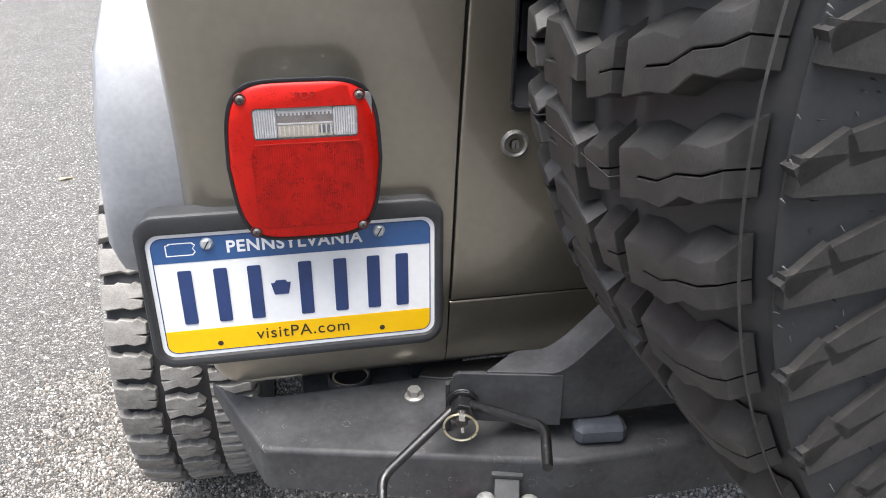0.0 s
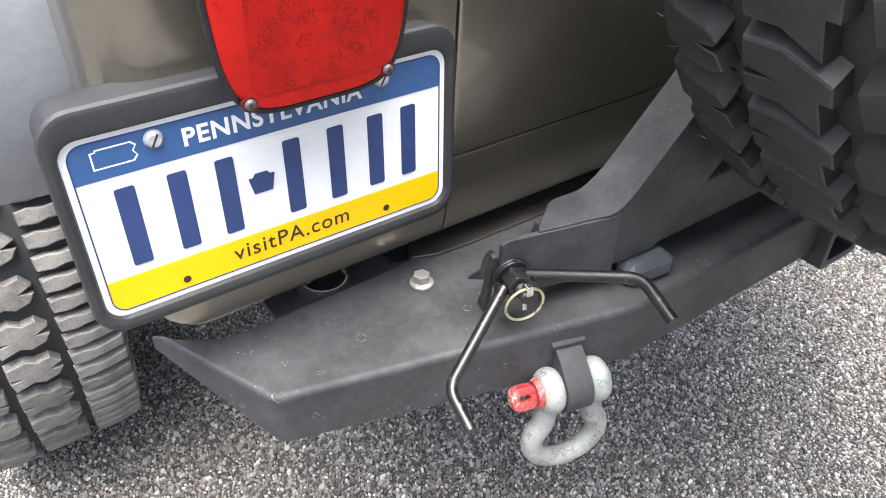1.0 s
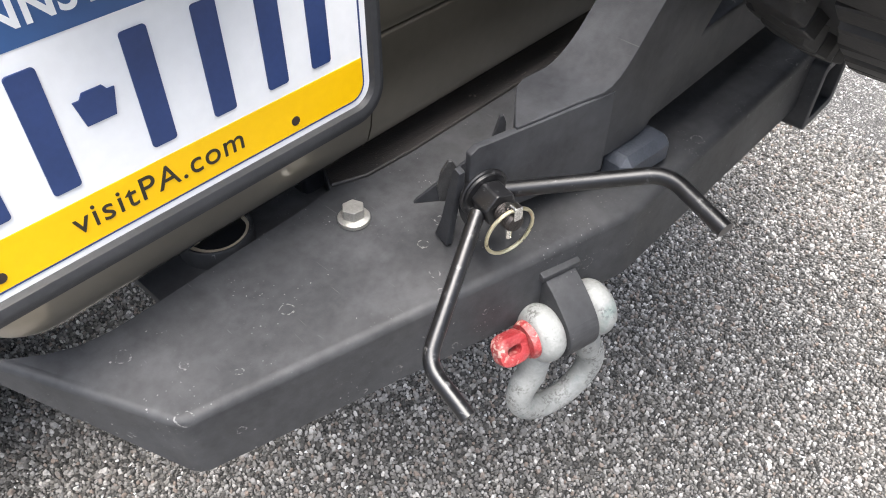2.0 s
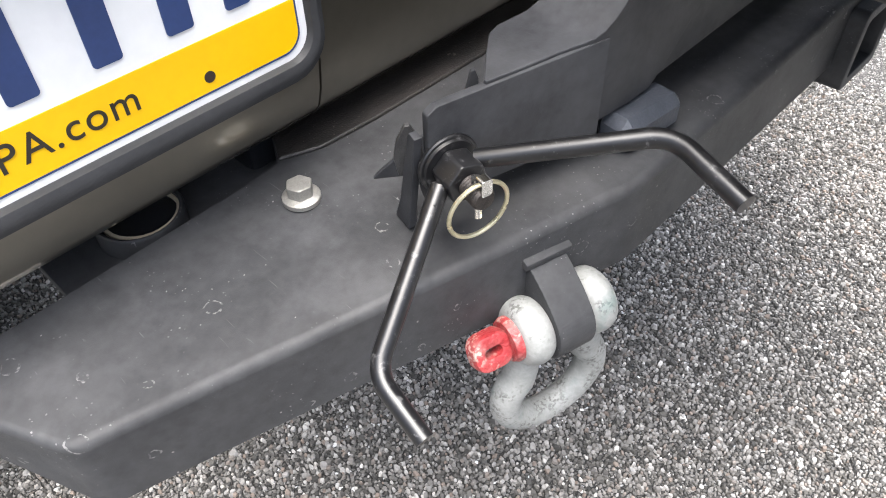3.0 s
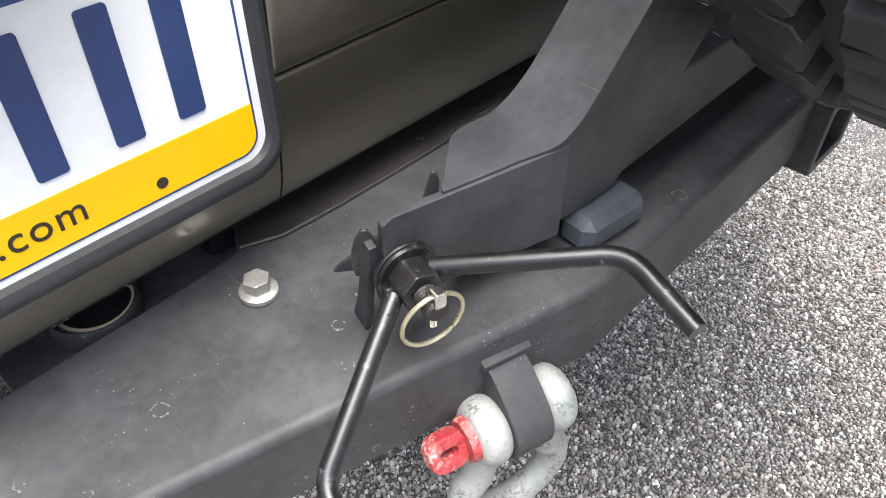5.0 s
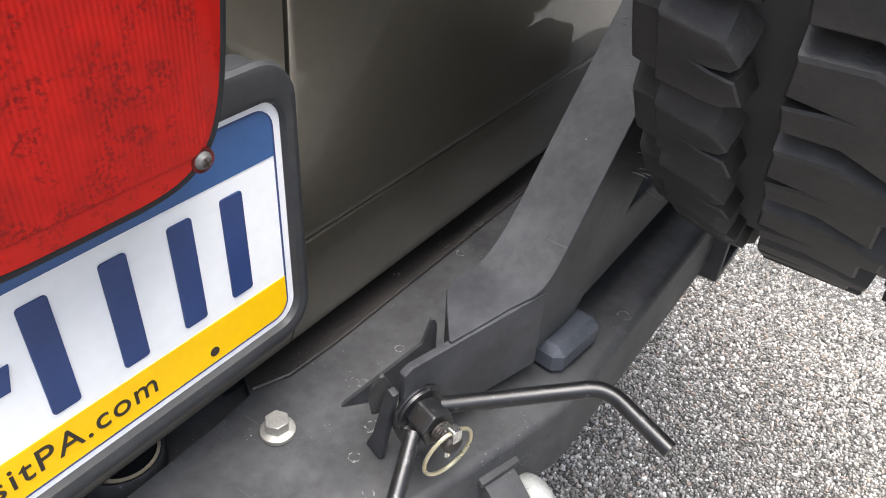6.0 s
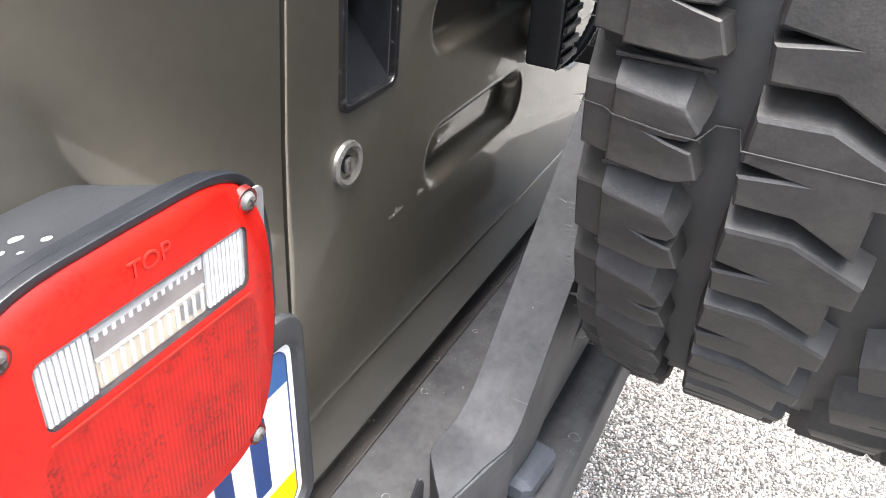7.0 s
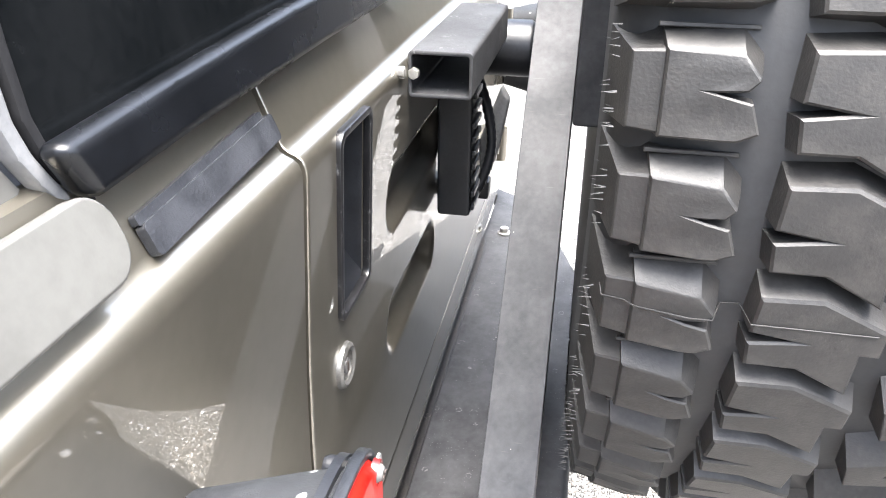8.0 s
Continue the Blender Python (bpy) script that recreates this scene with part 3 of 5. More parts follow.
def make_top():
    """Black top above the belt: dark rear window over a rounded bar, trim strips and body corner bulges coloured pale
    for reflected sky.
    """
    y0, z0 = BY + 0.0155, 1.183
    lean = frame_of((0, y0 + 0.010, z0), (1, 0, 0), (0, 0.10, 0.995), (0, -0.995, 0.10))
    left = [(0.056, -0.006), (0.047, 0.007), (0.0415, 0.017), (0.0385, 0.028), (0.0385, 0.050), (0.041, 0.090), (0.043, 0.54)]
    right = [(2 * MIDX - x, z) for x, z in left]
    part("rear_window", slab(left + right[::-1], 0.006, lean), GLASS_DARK, vehicle, "dark tinted rear window", False)
    under = [(0.046, 0.0), (0.090, 0.0018), (0.14, 0.0033), (0.30, 0.0058), (MIDX, 0.0078)]
    over = [(0.0354, 0.0215), (0.106, 0.0258), (0.23, 0.0322), (0.40, 0.0368), (MIDX, 0.0385)]
    bar = under + [(2 * MIDX - x, z) for x, z in under[-2::-1]] + [(2 * MIDX - x, z) for x, z in over] + over[-2::-1]
    part("window_bar", slab(bar, 0.014, lean @ Matrix.Translation((0, -0.002, 0.0062)), 0.0058, 5), BAR, vehicle, "black rounded bar under the rear window")
    for sgn in (1, -1):
        def side(x):
            return x if sgn > 0 else 2 * MIDX - x
        for off, wd, dp, mat in ((-0.001, 0.005, 0.010, GASKET), (0.0045, 0.0065, 0.008, TRIM_GREY)):
            edge = [(x - off + 0.001, z) for x, z in left]
            outline = edge + [(x - wd, z) for x, z in edge[::-1]]
            part("window_trim", slab([(side(x), z) for x, z in outline], dp, lean, 0.002), mat, vehicle, "curved window trim strip")
        post = [(x - 0.0105, z) for x, z in left] + [(-0.085, 0.54), (-0.085, 0.0)]
        part("pillar", slab([(side(x), z) for x, z in post], 0.02, lean @ Matrix.Translation((0, 0, -0.018)), 0.004), PALE_GREY, vehicle, "pale grey window pillar")
        slope = Vector((0, 0.0125, 0.0335)).normalized()
        # the bulge is body paint; its pale sky reflection is put into the colour
        bulge_m = frame_of((side(-0.022), BY + 0.0085, 1.1715), (1, 0, 0), slope, Vector((1, 0, 0)).cross(slope))
        part("corner_cap", slab(rounded_rect(0.140, 0.031, 0.013), 0.007, bulge_m, 0.003, 3), PALE_GREY, vehicle, "body corner bulge coloured pale for reflected sky")
    for x in (-0.085, 1.305):
        part("top_side", box((x - 0.012, y0 + 0.05, z0 + 0.001), (x + 0.012, 1.9, z0 + 0.53), 0.006), BAR, vehicle)
    part("roof", box((-0.06, 0.060, z0 + 0.542), (1.28, 1.9, z0 + 0.57), 0.012), BAR, vehicle)


make_top()
part("cowl", box((-0.11, 1.902, 0.50), (1.33, 1.922, 1.74), 0.006), PAINT, vehicle)


def make_belt_clip():
    """Black retaining strip screwed to the sloped belt."""
    slope = Vector((0, 0.0125, 0.0335)).normalized()
    m = frame_of((0.1235, BY + 0.0090, 1.1630), (1, 0, 0), slope, Vector((1, 0, 0)).cross(slope)) @ Matrix.Rotation(radians(2.6), 4, "Z")
    clip = part("belt_clip", slab(rounded_rect(0.120, 0.0135, 0.0025), 0.0044, m @ Matrix.Translation((0.001, -0.0016, 0)), 0.0012), CLIP, vehicle, "scuffed dark plastic retaining strip")
    part("clip_ridge", slab(rounded_rect(0.113, 0.0042, 0.0012), 0.0032, m @ Matrix.Translation((-0.003, 0.0068, 0.0)), 0.0008), CLIP, clip)


make_belt_clip()


def make_flare(sign, x_in):
    """Wide grey wheel-arch flare, closed at its rear end."""
    path = [(0.150, 0.800), (0.112, 0.845), (0.098, 0.92), (0.100, 1.01), (0.128, 1.085), (0.20, 1.135), (0.34, 1.158), (0.60, 1.162), (0.90, 1.15), (1.15, 1.09), (1.28, 0.97), (1.33, 0.82)]
    pts = [Vector((0, y, z)) for y, z in path]
    prof = [(0.0, 0.0), (0.04, -0.001), (0.072, -0.003), (0.090, -0.009), (0.098, -0.022), (0.097, -0.060), (0.091, -0.061)]
    bm = bmesh.new()
    rows = []
    for i, p in enumerate(pts):
        d = (pts[min(i + 1, len(pts) - 1)] - pts[max(i - 1, 0)]).normalized()
        out = Vector((0, -d.z, d.y))
        out = out if out.dot(p - Vector((0, 0.72, 0.7))) > 0 else -out
        wide = 1.0 - 0.24 * min(1.0, max(0.0, (p.z - 0.82) / 0.32))
        rows.append([bm.verts.new(Vector((x_in + sign * w * (1.08 * wide), p.y, p.z)) + out * o) for w, o in prof])
    for a, b in zip(rows, rows[1:]):
        for k in range(len(prof) - 1):
            bm.faces.new((a[k], b[k], b[k + 1], a[k + 1]))
    bmesh.ops.recalc_face_normals(bm, faces=bm.faces[:])
    bmesh.ops.solidify(bm, geom=bm.faces[:], thickness=0.004)
    bmesh.ops.recalc_face_normals(bm, faces=bm.faces[:])
    part("fender_flare", bm, GREY_PLASTIC, vehicle, "grey plastic wheel-arch flare", angle=60)


make_flare(-1, -0.113)
make_flare(1, 1.333)


# ---- tail light ----
def lens_outline(grow=0.0, n=72):
    pts = []
    for k in range(n):
        a = 2 * math.pi * k / n
        c, s = math.cos(a), math.sin(a)
        x = math.copysign(abs(c) ** 0.42, c)
        z = math.copysign(abs(s) ** 0.50, s)
        half = 0.0712 - 0.0065 * max(0.0, -z) - 0.0035 * max(0.0, z)
        pts.append((x * (half + grow), z * (0.0800 + grow)))
    return pts


def make_tail_light(cx, mirror=1):
    cz = 0.998
    lamp = thing("tail_light", (cx, BY, cz - 0.08), "red tail light with a clear reverse window and corner screws", "tail light", "tail lights")
    tilt = Matrix.Rotation(radians(4.0), 4, "X")
    m = Matrix.Translation((cx, -0.0435, cz)) @ tilt @ upright(0, 0, 0)
    # housing: tapers from the lens back to the body
    bm = bmesh.new()
    shape = lens_outline(-0.0035)
    rings = [[bm.verts.new(m @ Vector((x, z, -0.0030))) for x, z in shape], [bm.verts.new(m @ Vector((x * 0.97, z * 0.97, -0.0100))) for x, z in shape],
             [bm.verts.new((cx + x * 0.735, BY - 0.001, cz + z * 0.815 - 0.0005)) for x, z in shape]]
    bm.faces.new(rings[0])
    bm.faces.new(rings[2][::-1])
    for a, b in zip(rings, rings[1:]):
        for i in range(72):
            bm.faces.new((a[i], b[i], b[(i + 1) % 72], a[(i + 1) % 72]))
    bmesh.ops.recalc_face_normals(bm, faces=bm.faces[:])
    part("housing", bm, HOUSING, lamp, "speckled grey plastic lamp housing", angle=30)
    side = slab(rounded_rect(0.026, 0.086, 0.009), 0.010, frame_of((cx - mirror * 0.0440, -0.0225, cz + 0.016), (0, 1, 0), (0, 0, 1), (1, 0, 0)) @ Matrix.Translation((0, 0, -0.005)), 0.003, 3)
    part("side_marker", side, RED_LENS, lamp, "red side marker lens")
    part("screw_boss", lathe([(0, 0), (0.0036, 0.0), (0.0045, 0.002), (0.0045, 0.012), (0, 0.012)], 18, frame_of((cx + 0.0500, -0.0325, cz + 0.0670), (1, 0, 0), (0, 0, 1), (0, -1, 0))), BLACK_PLASTIC, lamp)
    part("bezel", ring_slab(lens_outline(0.0018), lens_outline(-0.0018), 0.0052, m @ Matrix.Translation((0, 0, -0.0032)), 0.0010), BLACK_PLASTIC, lamp, "black rubber lens gasket")
    part("back_plate", slab(lens_outline(-0.001), 0.004, m @ Matrix.Translation((0, 0, -0.010))), BLACK_PLASTIC, lamp)
    # lens shell: rim, with a window left open for the clear part
    win = rounded_rect(0.095, 0.030, 0.004, 17)
    wx, wz = 0.0025 * mirror, 0.0415
    rim = lens_outline(-0.001)
    bm = bmesh.new()
    inner = [(x + wx, z + wz) for x, z in win]
    ang = lambda p: math.atan2(p[1] - wz, p[0] - wx)  # noqa: E731
    inner = sorted(inner, key=ang)
    outer = sorted(rim, key=ang)
    lv = [bm.verts.new((x, z, 0.0)) for x, z in outer]
    mv = [bm.verts.new((x * 0.945, z * 0.95, 0.006)) for x, z in outer]
    iv = [bm.verts.new((x, z, 0.0068)) for x, z in inner]
    n = len(outer)
    for i in range(n):
        j = (i + 1) % n
        bm.faces.new((lv[i], lv[j], mv[j], mv[i]))
        bm.faces.new((mv[i], mv[j], iv[j], iv[i]))
    bmesh.ops.recalc_face_normals(bm, faces=bm.faces[:])
    bm.transform(m)
    lens = part("lens", bm, RED_LENS, lamp, "glossy red prismatic plastic lens", angle=60)
    part("lower_panel", slab(rounded_rect(0.104, 0.086, 0.010), 0.0016, m @ Matrix.Translation((wx, -0.0215, 0.0052)), 0.0007), RED_PRISM, lens, "finely ribbed red panel")
    part("panel_edge", slab(rounded_rect(0.096, 0.0009, 0.0004, 2), 0.0008, m @ Matrix.Translation((wx, 0.0222, 0.0066))), RED_RAISED, lens)
    part("reflector_bowl", slab(rounded_rect(0.122, 0.052, 0.004), 0.001, m @ Matrix.Translation((wx, wz, 0.0034))), DULL, lens, "dull silvered reflector")
    clear = part("reverse_lens", slab(rounded_rect(0.094, 0.029, 0.004), 0.002, m @ Matrix.Translation((wx, wz, 0.0052)), 0.0006), CLEAR, lamp, "clear ribbed reverse-light window")
    clear.visible_shadow = False
    # pale ribbed blocks on both sides of the bulb chamber
    for x0, x1 in ((-0.0468, -0.0262), (0.0250, 0.0468)):
        block = part("rib_block", slab(rounded_rect(x1 - x0, 0.0280, 0.003), 0.0012, m @ Matrix.Translation((wx + (x0 + x1) / 2, wz, 0.0042))), PALE_BLOCK, lamp, "pale ribbed window block")
        for k in range(int((x1 - x0) / 0.0022)):
            x = wx + x0 + 0.0014 + k * 0.0022
            part("rib", tube([(x, wz - 0.0130, 0.0056), (x, wz + 0.0130, 0.0056)], 0.00085, 6), PALE_RIB, block).data.transform(m)
    part("top_strip", slab(rounded_rect(0.0500, 0.0048, 0.001), 0.0007, m @ Matrix.Translation((wx - 0.0006, wz + 0.0118, 0.0045))), PALE_RIB, lamp, "pale strip over the bulb chamber")
    part("chamber_wall", slab(rounded_rect(0.0500, 0.0100, 0.001), 0.0004, m @ Matrix.Translation((wx - 0.0006, wz + 0.0042, 0.0045))), CHAMBER, lamp, "brownish chamber wall")
    shelf = part("bulb_shelf", slab(rounded_rect(0.050, 0.0125, 0.001), 0.0005, m @ Matrix.Translation((wx - 0.0006, wz - 0.0074, 0.0045))), CREAM, lamp, "cream bulb holder")
    part("socket", slab(rounded_rect(0.0120, 0.0075, 0.001), 0.0006, m @ Matrix.Translation((wx + 0.0180, wz - 0.0068, 0.0046))), DULL, shelf, "grey bulb socket")
    for k in range(12):
        part("tooth", slab(rounded_rect(0.0013, 0.0100, 0.0004, 2), 0.0010, m @ Matrix.Translation((wx - 0.0236 + 0.0042 * k, wz - 0.0072, 0.0048))), PALE_RIB, shelf)
    for k in range(14):
        part("top_tooth", slab(rounded_rect(0.0016, 0.0030, 0.0004, 2), 0.0008, m @ Matrix.Translation((wx - 0.0236 + 0.0036 * k, wz + 0.0085, 0.0046))), PALE_RIB, shelf)
    part("shelf_edge", slab(rounded_rect(0.050, 0.0012, 0.0004, 2), 0.0008, m @ Matrix.Translation((wx - 0.0006, wz - 0.0008, 0.0047))), PALE_RIB, shelf)
    part("raised_word", text_mesh("TOP", 0.0098, m @ Matrix.Translation((0.003, 0.0668, 0.0066)), 0.0003, 0.0), RED_RAISED, lens, "raised moulded word", False)
    for sx, sz in ((-0.0535, 0.0655), (0.0520, 0.0655), (-0.0520, -0.0675), (0.0515, -0.0675)):
        sm = m @ Matrix.Translation((sx, sz, 0.0035))
        # shade of the screw recess is put into this ring's darker red
        part("screw_well", lathe([(0.0035, 0.0022), (0.0054, 0.0030), (0.0058, 0.0)], 20, sm), RED_WELL, lamp)
        screw = part("screw", lathe([(0, 0.0052), (0.0026, 0.0048), (0.0040, 0.0030), (0.0040, 0.0)], 18, sm), SCREW, lamp, "grey cross-head screw")
        for a in (20, 110):
            part("slot", slab(rounded_rect(0.0044, 0.0009, 0.0003, 2), 0.0004, sm @ Matrix.Rotation(radians(a), 4, "Z") @ Matrix.Translation((0, 0, 0.0050))), DARK_HOLE, screw)
    return lamp


DULL = surface("dull_silver", (0.15, 0.15, 0.155), (0.25, 0.25, 0.25), 120, 0.4, 0.3)
CHAMBER = surface("brownish_chamber", (0.16, 0.135, 0.125), (0.25, 0.22, 0.205), 90, 0.4)
PALE_RIB = surface("pale_ribbed_plastic", (0.46, 0.46, 0.465), (0.60, 0.60, 0.60), 160, 0.25, 0.0, 0.2, 900)


def red_plastic(name, dark, light, period, strength, clouded):
    """Red lens plastic with fine pressed upright ribs and uneven depth of colour."""
    m = surface(name, dark, light, 12, 0.34, 0.0, 0.0, 100, 0.0, 0.05, spec=0.20, dust=clouded, dust_scale=21, pits=(0.115, 0.0034, 0.0026), pit_scale=560)
    nt = m.node_tree
    b = nt.nodes["Principled BSDF"]
    co = nt.nodes.new("ShaderNodeTexCoord")
    w = nt.nodes.new("ShaderNodeTexWave")
    w.bands_direction = "X"
    w.inputs["Distortion"].default_value = 0.6
    w.inputs["Detail"].default_value = 1
    w.inputs["Scale"].default_value = 0.314 / period
    nt.links.new(co.outputs["Object"], w.inputs["Vector"])
    bp = nt.nodes.new("ShaderNodeBump")
    bp.inputs["Strength"].default_value, bp.inputs["Distance"].default_value = strength, 0.0006
    nt.links.new(w.outputs["Fac"], bp.inputs["Height"])
    nt.links.new(bp.outputs["Normal"], b.inputs["Normal"])
    return m


HOUSING = surface("weathered_housing", (0.012, 0.0132, 0.0152), (0.021, 0.0228, 0.0258), 18, 0.62, 0.0, 0.2, 1200, spec=0.3, fleck=(0.42, 0.43, 0.44), fleck_scale=105, fleck_size=0.20)
RED_LENS = surface("red_lens", (0.365, 0.0064, 0.0038), (0.430, 0.0098, 0.0052), 26, 0.34, 0.0, 0.05, 300, 0.0, 0.05, spec=0.22, pits=(0.24, 0.0050, 0.0036), pit_scale=620)
RED_PRISM = red_plastic("red_ribbed_lens", (0.25, 0.0052, 0.0034), (0.40, 0.0085, 0.0048), 0.0022, 0.22, (0.115, 0.0034, 0.0028))
RED_RAISED = surface("raised_red", (0.36, 0.010, 0.005), (0.42, 0.014, 0.007), 40, 0.36)
RED_WELL = surface("shaded_red_well", (0.060, 0.0035, 0.003), (0.10, 0.005, 0.004), 60, 0.4)
PALE_BLOCK = surface("pale_block_plastic", (0.30, 0.30, 0.305), (0.42, 0.42, 0.42), 110, 0.3)
make_tail_light(0.0175)
make_tail_light(1.2025, -1)


# ---- licence plate in its holder ----
def make_plate():
    pz = 0.842
    holder = thing("license_plate", (0, BY, pz - 0.09), "white, blue and yellow license plate in a black holder", "license plate")
    part("holder_back", slab(rounded_rect(0.312, 0.174, 0.020), 0.030, upright(0.0, 0.034, pz + 0.0045), 0.004, 3), PLATE_RUBBER, holder)
    part("holder_rim", ring_slab([(x, z + 0.0045) for x, z in rounded_rect(0.319, 0.180, 0.024)], rounded_rect(0.299, 0.146, 0.014), 0.0095, upright(0, 0.004, pz), 0.0046), PLATE_RUBBER, holder, "black rubber plate frame")
    plate = part("plate", slab(rounded_rect(0.302, 0.149, 0.014), 0.0012, upright(0, 0.0012, pz), 0.0004), PLATE_WHITE, holder, "embossed white plate sheet")

    def layer(name, outline, x, z, depth, mat, label=""):
        part(name, slab(outline, depth, upright(x, 0.0000, z)), mat, plate, label, False)

    w, h, r = 0.289, 0.137, 0.011
    full = rounded_rect(w, h, r, 8)
    layer("blue_band", [(x, max(z, 0.0405)) for x, z in full if z > 0.03][:] + [(-w / 2, 0.0405), (w / 2, 0.0405)], 0, pz, 0.0004, PLATE_BLUE, "blue band")
    layer("yellow_band", [(x, z) for x, z in full if z < -0.03] + [(w / 2, -0.0410), (-w / 2, -0.0410)], 0, pz, 0.0004, PLATE_YELLOW, "yellow band")
    part("border_line", ring_slab(rounded_rect(w + 0.0008, h + 0.0008, r + 0.0004), rounded_rect(w - 0.0012, h - 0.0012, r - 0.0006), 0.0006, upright(0, 0, pz)), PLATE_NAVY, plate, "thin navy border", False)
    for x in (-0.1155, -0.0795, -0.0450, 0.0080, 0.0455, 0.0815, 0.1130):
        part("bar", slab(rounded_rect(0.0140, 0.064, 0.002), 0.0011, upright(x, 0.0, pz - 0.001), 0.0004), PLATE_NAVY, plate, "raised navy bar")
    part("keystone", slab([(-0.0075, -0.008), (0.0075, -0.008), (0.0105, 0.006), (0.007, 0.006), (0.005, 0.009), (-0.005, 0.009), (-0.007, 0.006), (-0.0105, 0.006)], 0.0011, upright(-0.0185, 0, pz + 0.002), 0.0003), PLATE_NAVY, plate, "raised navy keystone")
    part("state_name", text_mesh("PENNSYLVANIA", 0.0186, upright(0.0, -0.0006, pz + 0.0545), 0.0003, 0.00045, 1.09), PLATE_WHITE, plate, "white state name", False)
    part("web_name", text_mesh("visitPA.com", 0.0196, upright(0.0015, -0.0006, pz - 0.0535), 0.0003, 0.0, 1.10), PLATE_DARK, plate, "dark web name", False)
    shape = [(-0.0150, -0.0072), (0.0118, -0.0072), (0.0148, -0.0035), (0.0125, 0.0005), (0.0150, 0.0045), (0.0118, 0.0074), (-0.0115, 0.0074), (-0.0117, 0.0060), (-0.0150, 0.0058)]
    part("state_outline", ring_slab(shape, [(x * 0.93, z * 0.87) for x, z in shape], 0.0007, upright(-0.1155, 0, pz + 0.0555)), PLATE_WHITE, plate, "white state outline", False)
    for x in (-0.089, 0.089):
        bm_m = upright(x, -0.0004, pz + 0.0603)
        bolt = part("bolt", lathe([(0, 0.0042), (0.0045, 0.0040), (0.0062, 0.0022), (0.0068, 0.0)], 24, bm_m), PALE_BOLT, holder, "pale zinc plate bolt")
        part("slot", slab(rounded_rect(0.0100, 0.0013, 0.0004, 2), 0.0005, bm_m @ Matrix.Rotation(radians(60), 4, "Z") @ Matrix.Translation((0, 0, 0.0040))), DARK_HOLE, bolt)
        part("hole", lathe([(0, 0.0008), (0.0030, 0.0008), (0.0030, 0.0)], 20, upright(x, 0, pz - 0.0603)), DARK_HOLE, plate)


make_plate()


# ---- rear bumper ----
BT, BB = 0.680, 0.614
CORNER, BENDX, FRONT = (-0.054, -0.0500), 0.272, -0.1450


def make_bumper():
    bumper = thing("rear_bumper", (MIDX, 0.0, BB), "black powder-coated steel rear bumper with tapered ends", "bumper")
    half = [(-0.116, 0.073, 0.664), (-0.100, 0.056, 0.657), (-0.083, 0.043, 0.650), (-0.066, 0.0345, 0.642), (-0.045, 0.031, 0.630), (-0.011, 0.031, 0.615), (0.03, 0.032, BB), (0.10, 0.033, BB), (0.135, 0.036, BB), (0.150, 0.062, BB), (0.488, 0.062, BB), (0.500, 0.049, BB), (0.512, 0.049, BB), (0.522, 0.062, BB)]
    rear = half + [(2 * MIDX - x, y, z) for x, y, z in half[::-1]]
    front = [(2 * MIDX - CORNER[0], CORNER[1], BB), (2 * MIDX - BENDX, FRONT, BB), (BENDX, FRONT, BB), (*CORNER, BB)]
    plan = rear + front
    bm = bmesh.new()
    droop = {0: 0.004, len(rear) - 1: 0.004, len(rear): -0.010, len(plan) - 1: -0.010}
    top = [bm.verts.new((x, y, BT + droop.get(k, 0.0))) for k, (x, y, _) in enumerate(plan)]
    low = [bm.verts.new((x, y, z)) for x, y, z in plan]
    bmesh.ops.triangulate(bm, faces=[bm.faces.new(top)], ngon_method="BEAUTY")
    bmesh.ops.triangulate(bm, faces=[bm.faces.new(low[::-1])])
    n = len(plan)
    for i in range(n):
        j = (i + 1) % n
        bm.faces.new((top[i], low[i], low[j], top[j]))
    bmesh.ops.recalc_face_normals(bm, faces=bm.faces[:])
    bm.normal_update()
    k = len(rear)
    soft = set(top[k - 1:] + [top[0]])
    sel = [e for e in bm.edges if (e.verts[0] in soft and e.verts[1] in soft and any(f.normal.z < 0.5 for f in e.link_faces)) or {e.verts[0], e.verts[1]} in [{top[i], low[i]} for i in range(k, n)]]
    bevelled(bm, 0.0110, 6, sel)
    part("bumper_shell", bm, BLACK_COAT, bumper, angle=28)
    # zinc flange bolts on the top
    for x in (0.1245, 2 * MIDX - 0.1245):
        bolt = part("bolt", slab(hexagon(0.0086), 0.0085, Matrix.Translation((x, -0.002, BT + 0.0040)) @ Matrix.Rotation(0.35, 4, "Z"), 0.001), ZINC, bumper, "zinc flange bolt")
        part("flange", lathe([(0, 0.0046), (0.0088, 0.0046), (0.0118, 0.0030), (0.0118, 0.0)], 28, Matrix.Translation((x, -0.002, BT))), ZINC, bolt)
    lip = [(0.150, 0.0605), (0.137, 0.0372), (0.165, 0.0262), (0.21, 0.0235), (1.01, 0.0235), (1.055, 0.0262), (1.083, 0.0372), (1.070, 0.0605)]
    part("rear_lip", slab(lip, 0.0036, Matrix.Translation((0, 0, BT - 0.001)), 0.0022, 3), DIRTY_COAT, bumper, "dust-browned lip along the body")
    # hitch receiver in the middle
    r_o, r_i = rounded_rect(0.076, 0.076, 0.008), rounded_rect(0.054, 0.054, 0.004)
    part("hitch_receiver", ring_slab(r_o, r_i, 0.20, upright(MIDX + 0.018, 0.040, 0.630), 0.002), BLACK_COAT, bumper, "black square hitch receiver")
